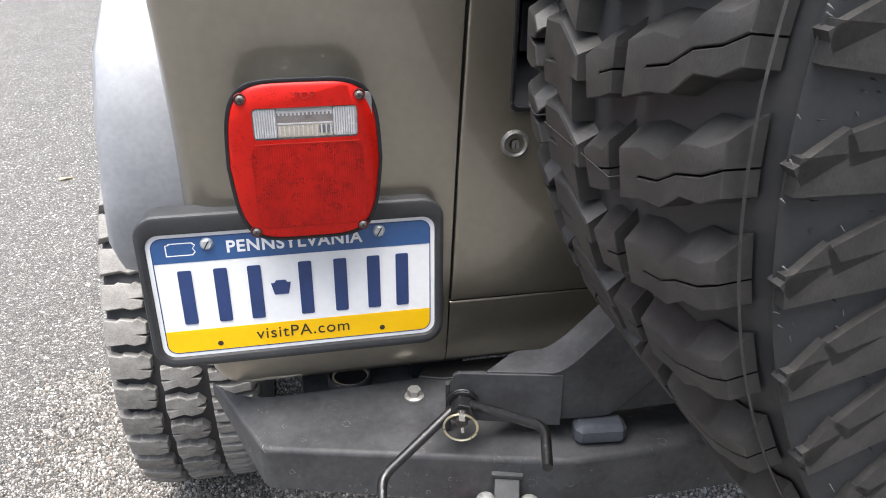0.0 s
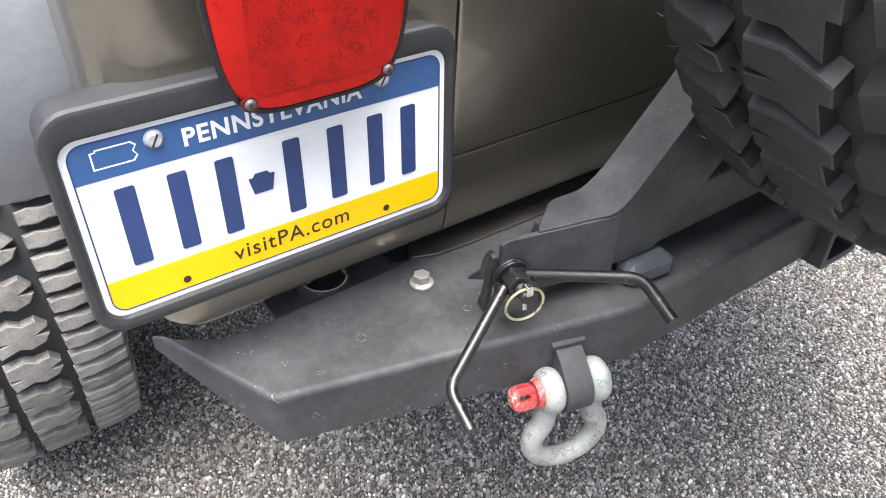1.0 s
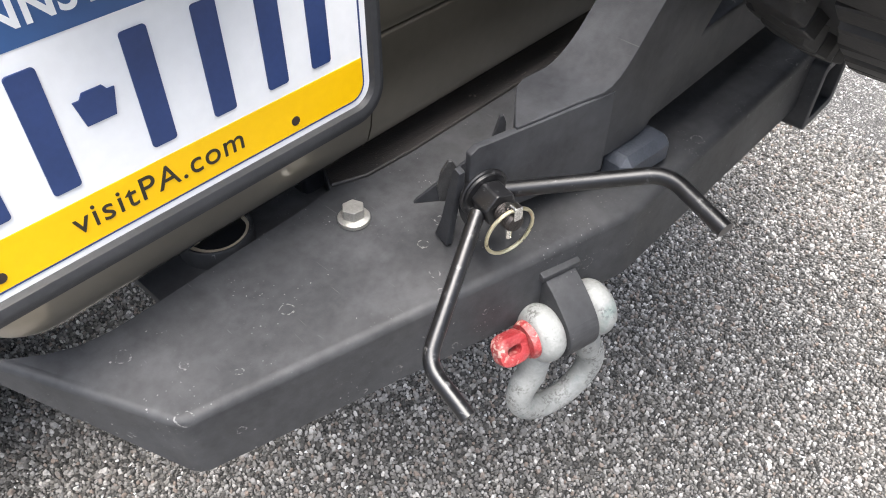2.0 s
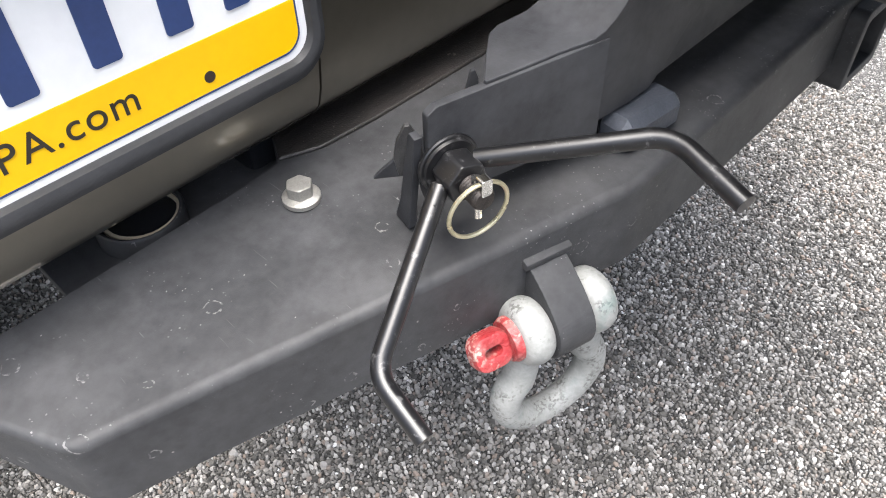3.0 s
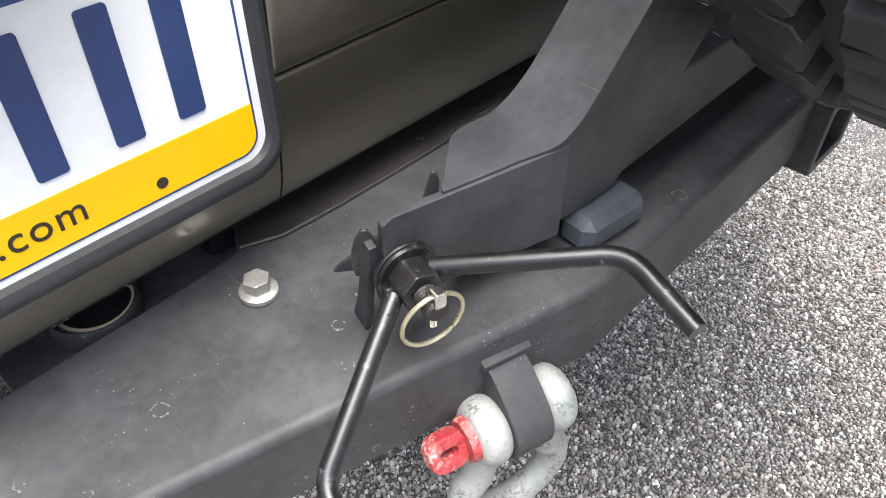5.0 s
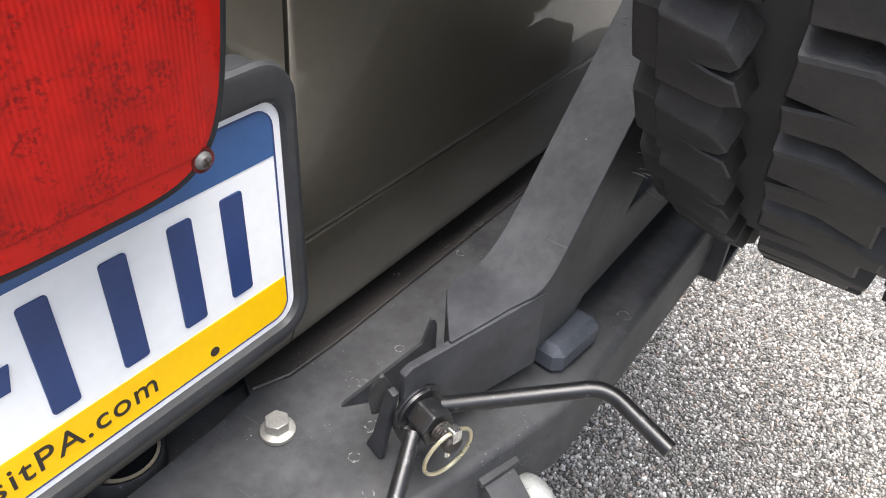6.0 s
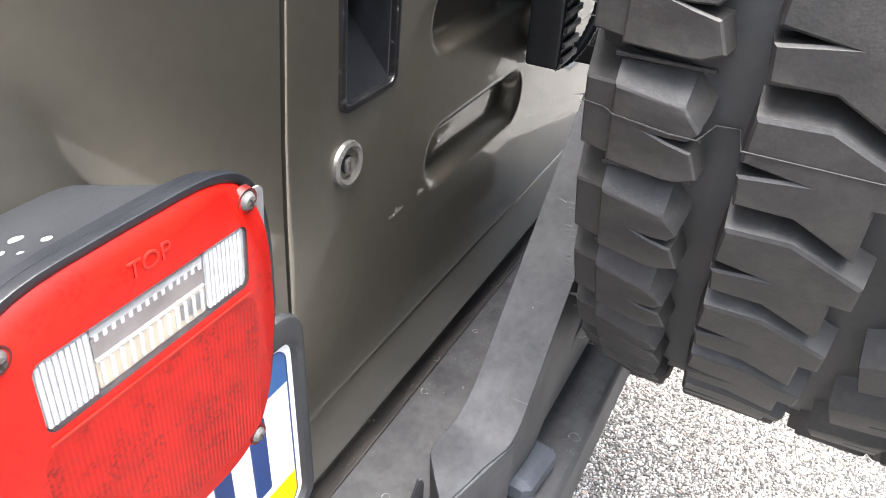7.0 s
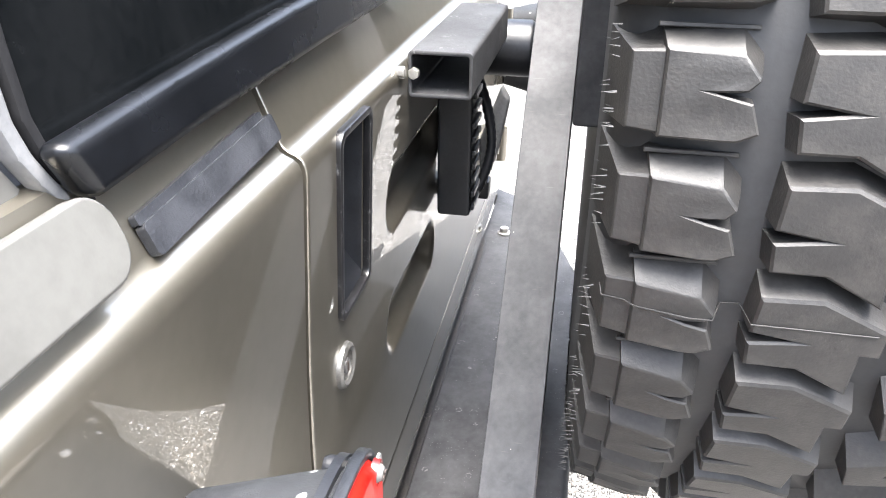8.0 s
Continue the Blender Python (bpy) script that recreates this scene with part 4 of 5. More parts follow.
    # rubber rest block for the carrier
    part("rest_block", slab([(-0.029, -0.014), (0.029, -0.014), (0.029, 0.014), (-0.029, 0.014)], 0.026, Matrix.Translation((0.314, -0.114, BT - 0.001)) @ Matrix.Rotation(radians(-6), 4, "Z"), 0.0065, 1), REST, bumper, "black rubber rest block", False)
    # body mount bracket with a cup behind the bumper
    part("mount_bracket", box((-0.008, 0.030, 0.655), (0.150, 0.110, 0.663), 0.002), BLACK_COAT, bumper)
    part("cup", lathe([(0.0245, 0.0), (0.0245, 0.014), (0.0265, 0.015), (0.0275, 0.013), (0.0275, 0.0)], 36, Matrix.Translation((0.052, 0.066, 0.6631)), True), BLACK_COAT, bumper, "round black cup")
    part("cup_disc", lathe([(0, 0.006), (0.0235, 0.006), (0.0235, 0.0)], 28, Matrix.Translation((0.052, 0.066, 0.6632))), BLACK_PLASTIC, bumper)
    part("cup_seal", lathe([(0.0215, 0.0), (0.0240, 0.0), (0.0240, 0.004), (0.0215, 0.004)], 28, Matrix.Translation((0.054, 0.068, 0.670)), True), CREAM, bumper, "cream rubber ring in the cup")
    part("frame_rail", box((0.13, 0.06, 0.60), (0.20, 1.4, 0.69), 0.006), BLACK_PLASTIC, bumper)
    part("frame_rail", box((1.02, 0.06, 0.60), (1.09, 1.4, 0.69), 0.006), BLACK_PLASTIC, bumper)
    return bumper


REST = surface("rest_rubber", (0.035, 0.040, 0.050), (0.060, 0.066, 0.080), 60, 0.4, 0.0, 0.3, 500)
EYE_STEEL = surface("worn_grey_steel", (0.022, 0.022, 0.023), (0.055, 0.055, 0.056), 120, 0.5, 0.3, 0.3, 500)
DIRTY_COAT = surface("dust_browned_coat", (0.010, 0.0096, 0.0096), (0.024, 0.0210, 0.0195), 22, 0.52, 0.0, 0.4, 700, 0.0, 0.1, spec=0.5, rings=(0.16, 0.14, 0.12), dust=(0.030, 0.026, 0.024), dust_scale=40)
STUD = surface("rusty_stud", (0.020, 0.018, 0.017), (0.06, 0.05, 0.045), 120, 0.5, 0.5, 0.3, 700)
bumper = make_bumper()

# ---- shackle on its tab ----
TAN = Vector((0.9646, -0.2637, 0)).normalized()      # along the slanted bumper face
OUT = Vector((TAN.y, -TAN.x, 0))                      # away from it
PIN = Vector((0.2045, -0.141, 0.613))


def make_shackle():
    m = frame_of(PIN, TAN, -OUT, Vector((0, 0, 1)))
    arc = [(0.024 * math.cos(radians(a)), 0.024 * math.sin(radians(a))) for a in range(44, -141, -8)]
    p0, p1, p2 = (-0.024, 0.045), (0.001, 0.0345), arc[0]
    lug = [(-0.045, 0.045)] + [tuple((1 - t) ** 2 * u + 2 * t * (1 - t) * v + t * t * w for u, v, w in zip(p0, p1, p2)) for t in (k / 9 for k in range(9))] + arc + [(-0.045, -0.020)]
    tab = part("shackle_tab", slab([(-a, b) for a, b in lug], 0.0275, m @ frame_of((-0.0155, 0, 0), (0, 1, 0), (0, 0, 1), (1, 0, 0)), 0.002), BLACK_COAT, bumper, "black steel recovery tab")
    part("tab_flange", slab([(0.027, 0.0505), (0.0105, 0.0450), (0.0115, 0.0385), (0.027, 0.0425)], 0.0345, m @ frame_of((-0.0190, 0, 0), (0, 1, 0), (0, 0, 1), (1, 0, 0)), 0.0016), BLACK_COAT, tab)
    bead = [(-0.0190 + 0.0023 * k, 0.0245 + 0.0003 * math.sin(2.3 * k), 0.0498) for k in range(16)]
    part("weld", tube(bead, 0.0019, 10, radii=[0.0019 + 0.00015 * math.sin(1.7 * k) for k in range(16)]), BLACK_COAT, tab).data.transform(m)
    sh = thing("bow_shackle", PIN + Vector((0, 0, -0.12)), "worn galvanised bow shackle with red screw pin on bumper tab", "shackle")
    bow, radii = [], []
    for k in range(25):
        a = -math.pi / 2 + (k / 24 - 0.5) * radians(262)
        bow.append((0.0365 * math.cos(a) * 1.0, 0.0, -0.070 + 0.034 * math.sin(a)))
        radii.append(0.0102 + 0.0012 * abs(k - 12) / 12)
    pts = [(-0.0232, 0, 0.004), (-0.0234, 0, -0.018), (-0.0255, 0, -0.038)] + bow[::1][::1] + [(0.0255, 0, -0.038), (0.0234, 0, -0.018), (0.0232, 0, 0.004)]
    bow_sorted = pts[:3] + sorted(bow, key=lambda p: math.atan2(p[0], -(p[2] + 0.070)))[:] + pts[-3:]
    rr = [0.0112] * 3 + radii + [0.0112] * 3
    part("bow", tube(bow_sorted, 0.0105, 16, radii=rr), GALVANISED, sh).data.transform(m)
    for s in (-1, 1):
        ear = lathe([(0.0, -0.0095), (0.0120, -0.0108)] + [(0.0140 + 0.0088 * math.cos(radians(a)), 0.0108 * math.sin(radians(a))) for a in range(-80, 81, 16)] + [(0.0120, 0.0108), (0.0, 0.0095)], 40)
        part("ear", ear, GALVANISED, sh).data.transform(m @ Matrix.Translation((s * 0.0240, 0, 0)) @ Matrix.Rotation(radians(90), 4, "Y"))
    pin = part("pin", lathe([(0, -0.040), (0.0135, -0.040), (0.0150, -0.037), (0.0150, -0.033), (0.010, -0.032), (0, -0.032)], 28), RED_PIN, sh, "red-painted screw pin")
    pin.data.transform(m @ Matrix.Rotation(radians(90), 4, "Y"))
    part("pin_shaft", lathe([(0, -0.0318), (0.0098, -0.0318), (0.0098, 0.0360), (0.0085, 0.0375), (0, 0.0375)], 28), GALVANISED, sh).data.transform(m @ Matrix.Rotation(radians(90), 4, "Y"))
    eye = ring_slab(rounded_rect(0.027, 0.024, 0.009), rounded_rect(0.0105, 0.0055, 0.0026), 0.014, Matrix.Translation((-0.001, 0, -0.007)), 0.0032)
    part("pin_eye", eye, RED_PIN, pin, "flat red pin eye").data.transform(m @ Matrix.Translation((-0.0505, 0, 0)) @ Matrix.Rotation(radians(60), 4, "X"))
    return sh


make_shackle()


# ---- tyre carrier arm with its latch ----
def make_carrier():
    arm = thing("tire_carrier", (0.26, -0.09, 0.70), "black steel swing-out tire carrier arm latched above the bumper", "tire carrier")
    yb, yf = -0.066, -0.112
    depth = yb - yf
    # diagonal tube, gusset and lower bar, in the plane across the vehicle
    # stations: top x, z; bottom x, z; rear y, front y
    stations = [(0.190, 0.7690, 0.190, 0.707, -0.0885, -0.0905), (0.210, 0.7692, 0.211, 0.707, -0.0725, -0.0955), (0.226, 0.7694, 0.230, 0.707, -0.0605, -0.0993),
                (0.236, 0.7696, 0.245, 0.707, -0.0580, -0.1015), (0.250, 0.7700, 0.265, 0.707, -0.0598, -0.1060), (0.257, 0.7708, 0.285, 0.707, -0.0612, -0.1088),
                (0.264, 0.7732, 0.305, 0.707, -0.0625, -0.1106), (0.271, 0.7775, 0.325, 0.708, -0.0637, -0.1116), (0.278, 0.7830, 0.342, 0.722, -0.0647, yf),
                (0.286, 0.7900, 0.358, 0.736, -0.0655, yf), (0.300, 0.8040, 0.376, 0.753, yb, yf), (0.737, 1.2410, 0.800, 1.176, yb, yf)]
    bm = bmesh.new()
    rings = [[bm.verts.new(p) for p in ((tx, back, tz), (tx, front, tz), (bx, front, bz), (bx, back, bz))] for tx, tz, bx, bz, back, front in stations]
    bm.faces.new(rings[0])
    bm.faces.new(rings[-1][::-1])
    long_edges = []
    for a, b in zip(rings, rings[1:]):
        for k in range(4):
            bm.faces.new((a[k], a[(k + 1) % 4], b[(k + 1) % 4], b[k]))
    for a, b in zip(rings, rings[1:]):
        long_edges += [bm.edges.get((a[k], b[k])) for k in range(4)]
    bmesh.ops.recalc_face_normals(bm, faces=bm.faces[:])
    bevelled(bm, 0.0032, 3, long_edges)
    part("arm_tube", bm, ARM_COAT, arm, angle=34)
    part("lower_bar", slab([(0.326, 0.707), (0.72, 0.712), (0.72, 0.768), (0.389, 0.762)], depth - 0.006, upright(0, yb - 0.003, 0), 0.005, 2), ARM_COAT, arm, angle=28)
    # foot of the arm, turned along the slanted bumper face
    d = Vector((0.268 - 0.154, -0.1120 + 0.0835, 0)).normalized()
    part("latch_plate", slab([(0.0, 0.0), (0.118, -0.004), (0.118, 0.062), (0.006, 0.0605), (0.0, 0.057)], 0.006, frame_of((0.154, -0.0835, 0.706), d, (0, 0, 1), -d.cross(Vector((0, 0, 1)))), 0.0012), ARM_COAT, arm, "black steel latch plate")
    rise_to = Vector((0.0512, -0.0404, 0)).normalized()
    part("foot_gusset", slab([(0.0, 0.0), (0.066, 0.0), (0.066, 0.066), (0.0640, 0.0715), (0.0615, 0.0710), (0.0560, 0.050), (0.003, 0.004)], 0.0035, frame_of((0.1678, -0.0176, BT - 0.001), rise_to, (0, 0, 1), rise_to.cross(Vector((0, 0, 1)))), 0.0006), ARM_COAT, arm, "thin black gusset plate with a pointed top")
    # hub towards the spare wheel
    part("wheel_mount", box((0.535, -0.150, 1.065), (0.690, yf - 0.001, 1.215), 0.004), ARM_COAT, arm)
    part("stop_cylinder", lathe([(0, 0.0), (0.027, 0.0), (0.031, 0.006), (0.031, 0.060), (0.025, 0.068), (0, 0.068)], 32, frame_of((0.702, -0.064, 1.100), (1, 0, 0), (0, 0, 1), (0, 1, 0))), BLACK_PLASTIC, arm)
    # catch plates standing on the bumper
    up = Vector((0, 0, 1))
    back = -OUT
    part("catch_plate", slab([(0, 0), (0.016, 0), (0.008, 0.020), (-0.005, 0.070), (-0.007, 0.073), (-0.013, 0.072)], 0.0048, frame_of((0.1495, -0.069, BT), back, up, back.cross(up)), 0.0008), ARM_COAT, arm, "black catch plate")
    arch = [(-0.0065, -0.034), (0.0085, -0.034), (0.0085, -0.022), (0.0062, -0.010), (0.0015, -0.0008), (-0.0015, -0.0008), (-0.0062, -0.010), (-0.0085, -0.022)]
    part("catch_ear", slab(arch, 0.0035, frame_of((0.1615, -0.0595, 0.745), rise_to, up, rise_to.cross(up)), 0.0008), EYE_STEEL, arm, "grey pointed ear behind the catch")
    part("shim", lathe([(0, 0), (0.0085, 0.0), (0.0085, 0.005), (0, 0.005)], 24, frame_of((0.1520, -0.083, 0.716), back, up, back.cross(up))), EYE_STEEL, arm)

    # wing nut handle: washer, hex, two cranked rods, threaded stud
    hub = Vector((0.1655, -0.0850, 0.7290))
    hm = frame_of(hub, TAN, up, OUT)
    if hm.to_3x3().determinant() < 0:
        hm = frame_of(hub, -TAN, up, OUT)
    handle = part("latch_handle", slab(hexagon(0.0130), 0.0175, hm @ Matrix.Translation((0, 0, 0.0045)) @ Matrix.Rotation(0.3, 4, "Z"), 0.0018), GLOSS_BLACK, arm, "gloss black hex nut with two cranked rods")
    part("washer", lathe([(0, 0), (0.0180, 0), (0.0180, 0.0022), (0.0173, 0.0030), (0.0160, 0.0032), (0.0155, 0.0050), (0, 0.0050)], 40, hm), GLOSS_BLACK, handle)
    part("stud", lathe([(0, 0), (0.0068, 0)] + [(0.0068 if k % 2 else 0.0060, 0.001 * k) for k in range(36)] + [(0.0056, 0.037), (0, 0.0375)], 24, hm), STUD, handle, "rusty threaded stud")
    a0 = hub + OUT * 0.0125
    right = bend([a0 + TAN * 0.010 + up * 0.006, (0.2260, -0.1780, 0.7590), (0.2135, -0.2250, 0.7510)], 0.013, 8)
    left = bend([a0 - TAN * 0.012 - up * 0.003, (0.0700, -0.1255, 0.6750), (0.0655, -0.1635, 0.6615)], 0.012, 8)
    for pts in (right, left):
        part("rod", tube(pts, 0.0053, 16), GLOSS_BLACK, handle, "cranked gloss black rod")
    rnd = random.Random(3)
    for pts in (right, left):
        way_out = (pts[1] - pts[0]).normalized()
        for k in range(5):
            bm = bmesh.new()
            bmesh.ops.create_icosphere(bm, subdivisions=2, radius=1.0)
            side_v = Vector((rnd.uniform(-1, 1), rnd.uniform(-1, 1), rnd.uniform(-0.2, 1))) * 0.0030
            for v in bm.verts:
                v.co *= rnd.uniform(0.8, 1.15)
            bm.transform(Matrix.Translation(pts[0] + way_out * (0.002 + 0.0022 * k) + side_v) @ Matrix.Diagonal((0.0026, 0.0026, 0.0022, 1)))
            part("weld", bm, GLOSS_BLACK, handle)
    tip = hub + OUT * 0.029
    part("clip_pin", tube([tip + up * 0.0085, tip - up * 0.0175 + TAN * 0.001], 0.0021, 10), CHROME, handle, "bright clip pin")
    part("pin_head", slab(rounded_rect(0.0065, 0.0100, 0.0016), 0.0060, hm @ Matrix.Translation((0.0005, 0.0082, 0.0318)), 0.001), CHROME, handle, "bright pin head")
    part("pin_collar", lathe([(0, 0), (0.0030, 0), (0.0030, 0.0018), (0, 0.0018)], 16, Matrix.Translation(tip + up * 0.0075)), CHROME, handle)
    # the ring hangs from the pin and leans back on the lower rod
    ring_c = tip + OUT * 0.0035 - up * 0.0090 - TAN * 0.0010
    face = Vector((-0.256, -0.965, -0.056)).normalized()
    ring_x = face.cross(up).normalized()
    ring_m = frame_of(ring_c, ring_x, face.cross(ring_x), face)
    ring = [ring_m @ Vector((0.0178 * math.cos(2 * math.pi * k / 48), 0.0178 * math.sin(2 * math.pi * k / 48), 0)) for k in range(48)]
    part("pull_ring", tube(ring, 0.0013, 8, closed=True), BRASS, handle, "pale brass pull ring")
    return arm


make_carrier()


# ---- mounting bracket beside the tailgate ----
def make_bracket():
    br = thing("mounting_bracket", (0.5, BY, 1.0), "black open-ended tube bracket with wiring on the tailgate", "bracket")
    sq_o, sq_i = rounded_rect(0.0505, 0.036, 0.004, 3), rounded_rect(0.0445, 0.030, 0.002, 3)
    part("square_tube", ring_slab(sq_o, sq_i, 0.235, frame_of((0.410, -0.0122, 1.1375), (0, 1, 0), (0, 0, 1), (1, 0, 0)), 0.001), BLACK_COAT, br, "black open-ended square tube")
    part("bolt", slab(hexagon(0.0046), 0.0065, upright(0.383, 0.0150, 1.1455), 0.001), ZINC, br, "bright hex bolt")
    part("bolt", slab(hexagon(0.0048), 0.006, frame_of((0.414, 0.0085, 1.138), (0, 1, 0), (0, 0, 1), (-1, 0, 0)), 0.001), ZINC, br, "bright hex bolt")
    part("cover", box((0.532, -0.020, 0.965), (0.576, 0.014, 1.121), 0.004), BLACK_PLASTIC, br, "ribbed black plastic cover")
    for k in range(9):
        part("cover_rib", box((0.534, -0.0235, 0.972 + 0.0142 * k), (0.574, -0.020, 0.978 + 0.0142 * k), 0.001), BLACK_PLASTIC, br)
    guard = part("cable_guard", slab([(-0.033, 1.069), (-0.043, 1.054), (-0.034, 1.001), (-0.024, 0.966), (-0.013, 0.948), (-0.010, 1.003)], 0.016, frame_of((0.652, 0, 0), (0, 1, 0), (0, 0, 1), (1, 0, 0)), 0.004, 3), TRIM_GREY, br, "pale grey pointed cable guard")
    part("guard_foot", box((0.648, -0.024, 0.936), (0.672, 0.030, 0.958), 0.003), BLACK_PLASTIC, guard)
    loop = [(0.594, -0.012, 1.10), (0.606, -0.024, 1.06), (0.609, -0.030, 1.02), (0.605, -0.024, 0.985), (0.596, -0.012, 0.960), (0.584, 0.002, 0.950)]
    curve = [Vector(p) for p in loop]
    smooth_loop = []
    for i in range(len(curve) - 1):
        p0, p1, p2, p3 = curve[max(i - 1, 0)], curve[i], curve[i + 1], curve[min(i + 2, len(curve) - 1)]
        for k in range(10):
            t = k / 10
            smooth_loop.append(0.5 * ((2 * p1) + (-p0 + p2) * t + (2 * p0 - 5 * p1 + 4 * p2 - p3) * t * t + (-p0 + 3 * p1 - 3 * p2 + p3) * t ** 3))
    part("conduit", tube(smooth_loop, 0.0055, 12, radii=[0.0058 if k % 2 else 0.0050 for k in range(len(smooth_loop))]), BLACK_PLASTIC, br, "corrugated black cable conduit")


make_bracket()


def make_hinge(z):
    """Painted strap hinge between the tailgate and the body."""
    h = part("hinge", slab(rounded_rect(0.150, 0.050, 0.012), 0.007, upright(0.985, BY - 0.002, z), 0.002), PAINT, vehicle, "khaki strap hinge")
    part("knuckle", lathe([(0, 0), (0.010, 0), (0.010, 0.056), (0, 0.056)], 20, Matrix.Translation((1.046, BY - 0.014, z - 0.028))), PAINT, h)
    for x in (0.935, 0.975, 1.010):
        part("bolt", slab(hexagon(0.007), 0.006, upright(x, BY - 0.009, z), 0.001), ZINC, h)


make_hinge(1.060)
make_hinge(0.870)


# ---- wheels ----
def tread_radius(R, w, fold):
    """The crown is flat to the fold and slopes off to the shoulder."""
    return R - 0.20 * max(0.0, abs(w) - fold)


def block_mesh(name, outlines, R, half, height, material, shoulder=0.0, taper=0.0022, fold=0.118, lead=0.0, slant=None):
    """One tread block of one or more pieces: outlines in arc length and width, raised from the carcass, with sloping
    flanks (the leading one laid back by lead) and a fold at the shoulder. An outline may be (points, drop)."""
    bm = bmesh.new()
    flat = [p for o in outlines for p in o[0]]
    ca = sum(a for a, _ in flat) / len(flat)
    for outline, drop in outlines:
        cw = sum(w for _, w in outline) / len(outline)
        top, low = [], []
        for a, w in outline:
            here = slant(w) if slant else ca
            k = 1 - taper / max(0.012, math.hypot(a - here, w - cw))
            ta = a if abs(a - here) < 0.004 else here + (a - here) * k
            top.append(bm.verts.new((ta, cw + (w - cw) * k, -drop)))
            edge = shoulder and abs(w) > half - 0.006
            mid = slant(w) if slant else ca
            la = a - lead if a < mid - 0.006 else a
            low.append(bm.verts.new((la, math.copysign(abs(w) + 0.008, w) if edge else w, -(height + shoulder) if edge else -height)))
        bm.faces.new(top)
        n = len(top)
        for i in range(n):
            j = (i + 1) % n
            bm.faces.new((low[i], low[j], top[j], top[i]))
    for w in (-fold, fold):
        bmesh.ops.bisect_plane(bm, geom=bm.verts[:] + bm.edges[:] + bm.faces[:], plane_co=(0, w, 0), plane_no=(0, 1, 0))
    for a in (ca - 0.012, ca + 0.010) if not slant else ():
        bmesh.ops.bisect_plane(bm, geom=bm.verts[:] + bm.edges[:] + bm.faces[:], plane_co=(a, 0, 0), plane_no=(1, 0, 0))
    bm.normal_update()
    rim_edges = [e for e in bm.edges if len(e.link_faces) == 2 and min(v.co.z for v in e.verts) > -0.008 and e.calc_face_angle(0) > radians(28)]
    bmesh.ops.bevel(bm, geom=rim_edges, offset=0.0013, offset_type="OFFSET", segments=1, profile=0.5, affect="EDGES", clamp_overlap=True)
    bmesh.ops.triangulate(bm, faces=[f for f in bm.faces if len(f.verts) > 4], quad_method="BEAUTY", ngon_method="BEAUTY")
    for v in bm.verts:
        a, w, h = v.co
        r = tread_radius(R, w, fold) + h
        v.co = (r * math.cos(a / R), r * math.sin(a / R), w)
    bmesh.ops.recalc_face_normals(bm, faces=bm.faces[:])
    for e in bm.edges:
        e.smooth = not (len(e.link_faces) == 2 and e.calc_face_angle(0) > radians(30))
    for f in bm.faces:
        f.smooth = True
    me = bpy.data.meshes.new(name)
    bm.to_mesh(me)
    bm.free()
    me.materials.append(material)
    return me


def place_blocks(mesh, parent, pose_m, angles):
    for a in angles:
        ob = new("tread_block", mesh)
        ob.parent = parent
        ob.matrix_basis = pose_m @ Matrix.Rotation(a, 4, "Z")


def carcass(R, half, height, bead=0.205, full_side=False):
    h = half
    near = [(bead, h * 0.80), (bead + 0.02, h * 0.92), (bead + 0.06, h * 1.03), (bead + 0.11, h * 1.05), (R - 0.075, h * 1.04), (R - 0.05, h * 1.03), (R - height - 0.022, h * 1.0), (R - height - 0.012, h * 0.93), (R - height, h * 0.7), (R - height, 0.2 * h)]
    far = near if not full_side else [(r, w * 0.975) for r, w in near[:5]] + [(R - 0.050, h * 1.018), (R - 0.034, h * 1.014), (R - 0.028, h * 1.012), (R - 0.0255, h * 1.004), (R - 0.0265, h * 0.994), (R - height - 0.010, h * 0.96), (R - height, h * 0.7), (R - height, 0.2 * h)]
    return lathe(far + [(r, -w) for r, w in near[::-1]], 120)


def rim(half):
    prof = [(0.0, 0.02), (0.06, 0.02), (0.075, 0.03), (0.10, 0.025), (0.15, -0.01), (0.185, -0.01), (0.188, half * 0.7), (0.206, half * 0.78), (0.212, half * 0.80), (0.207, half * 0.72), (0.20, 0.0), (0.207, -half * 0.72), (0.212, -half * 0.80), (0.19, -half * 0.76), (0.18, -0.03), (0.0, -0.005)]
    return lathe(prof, 64)


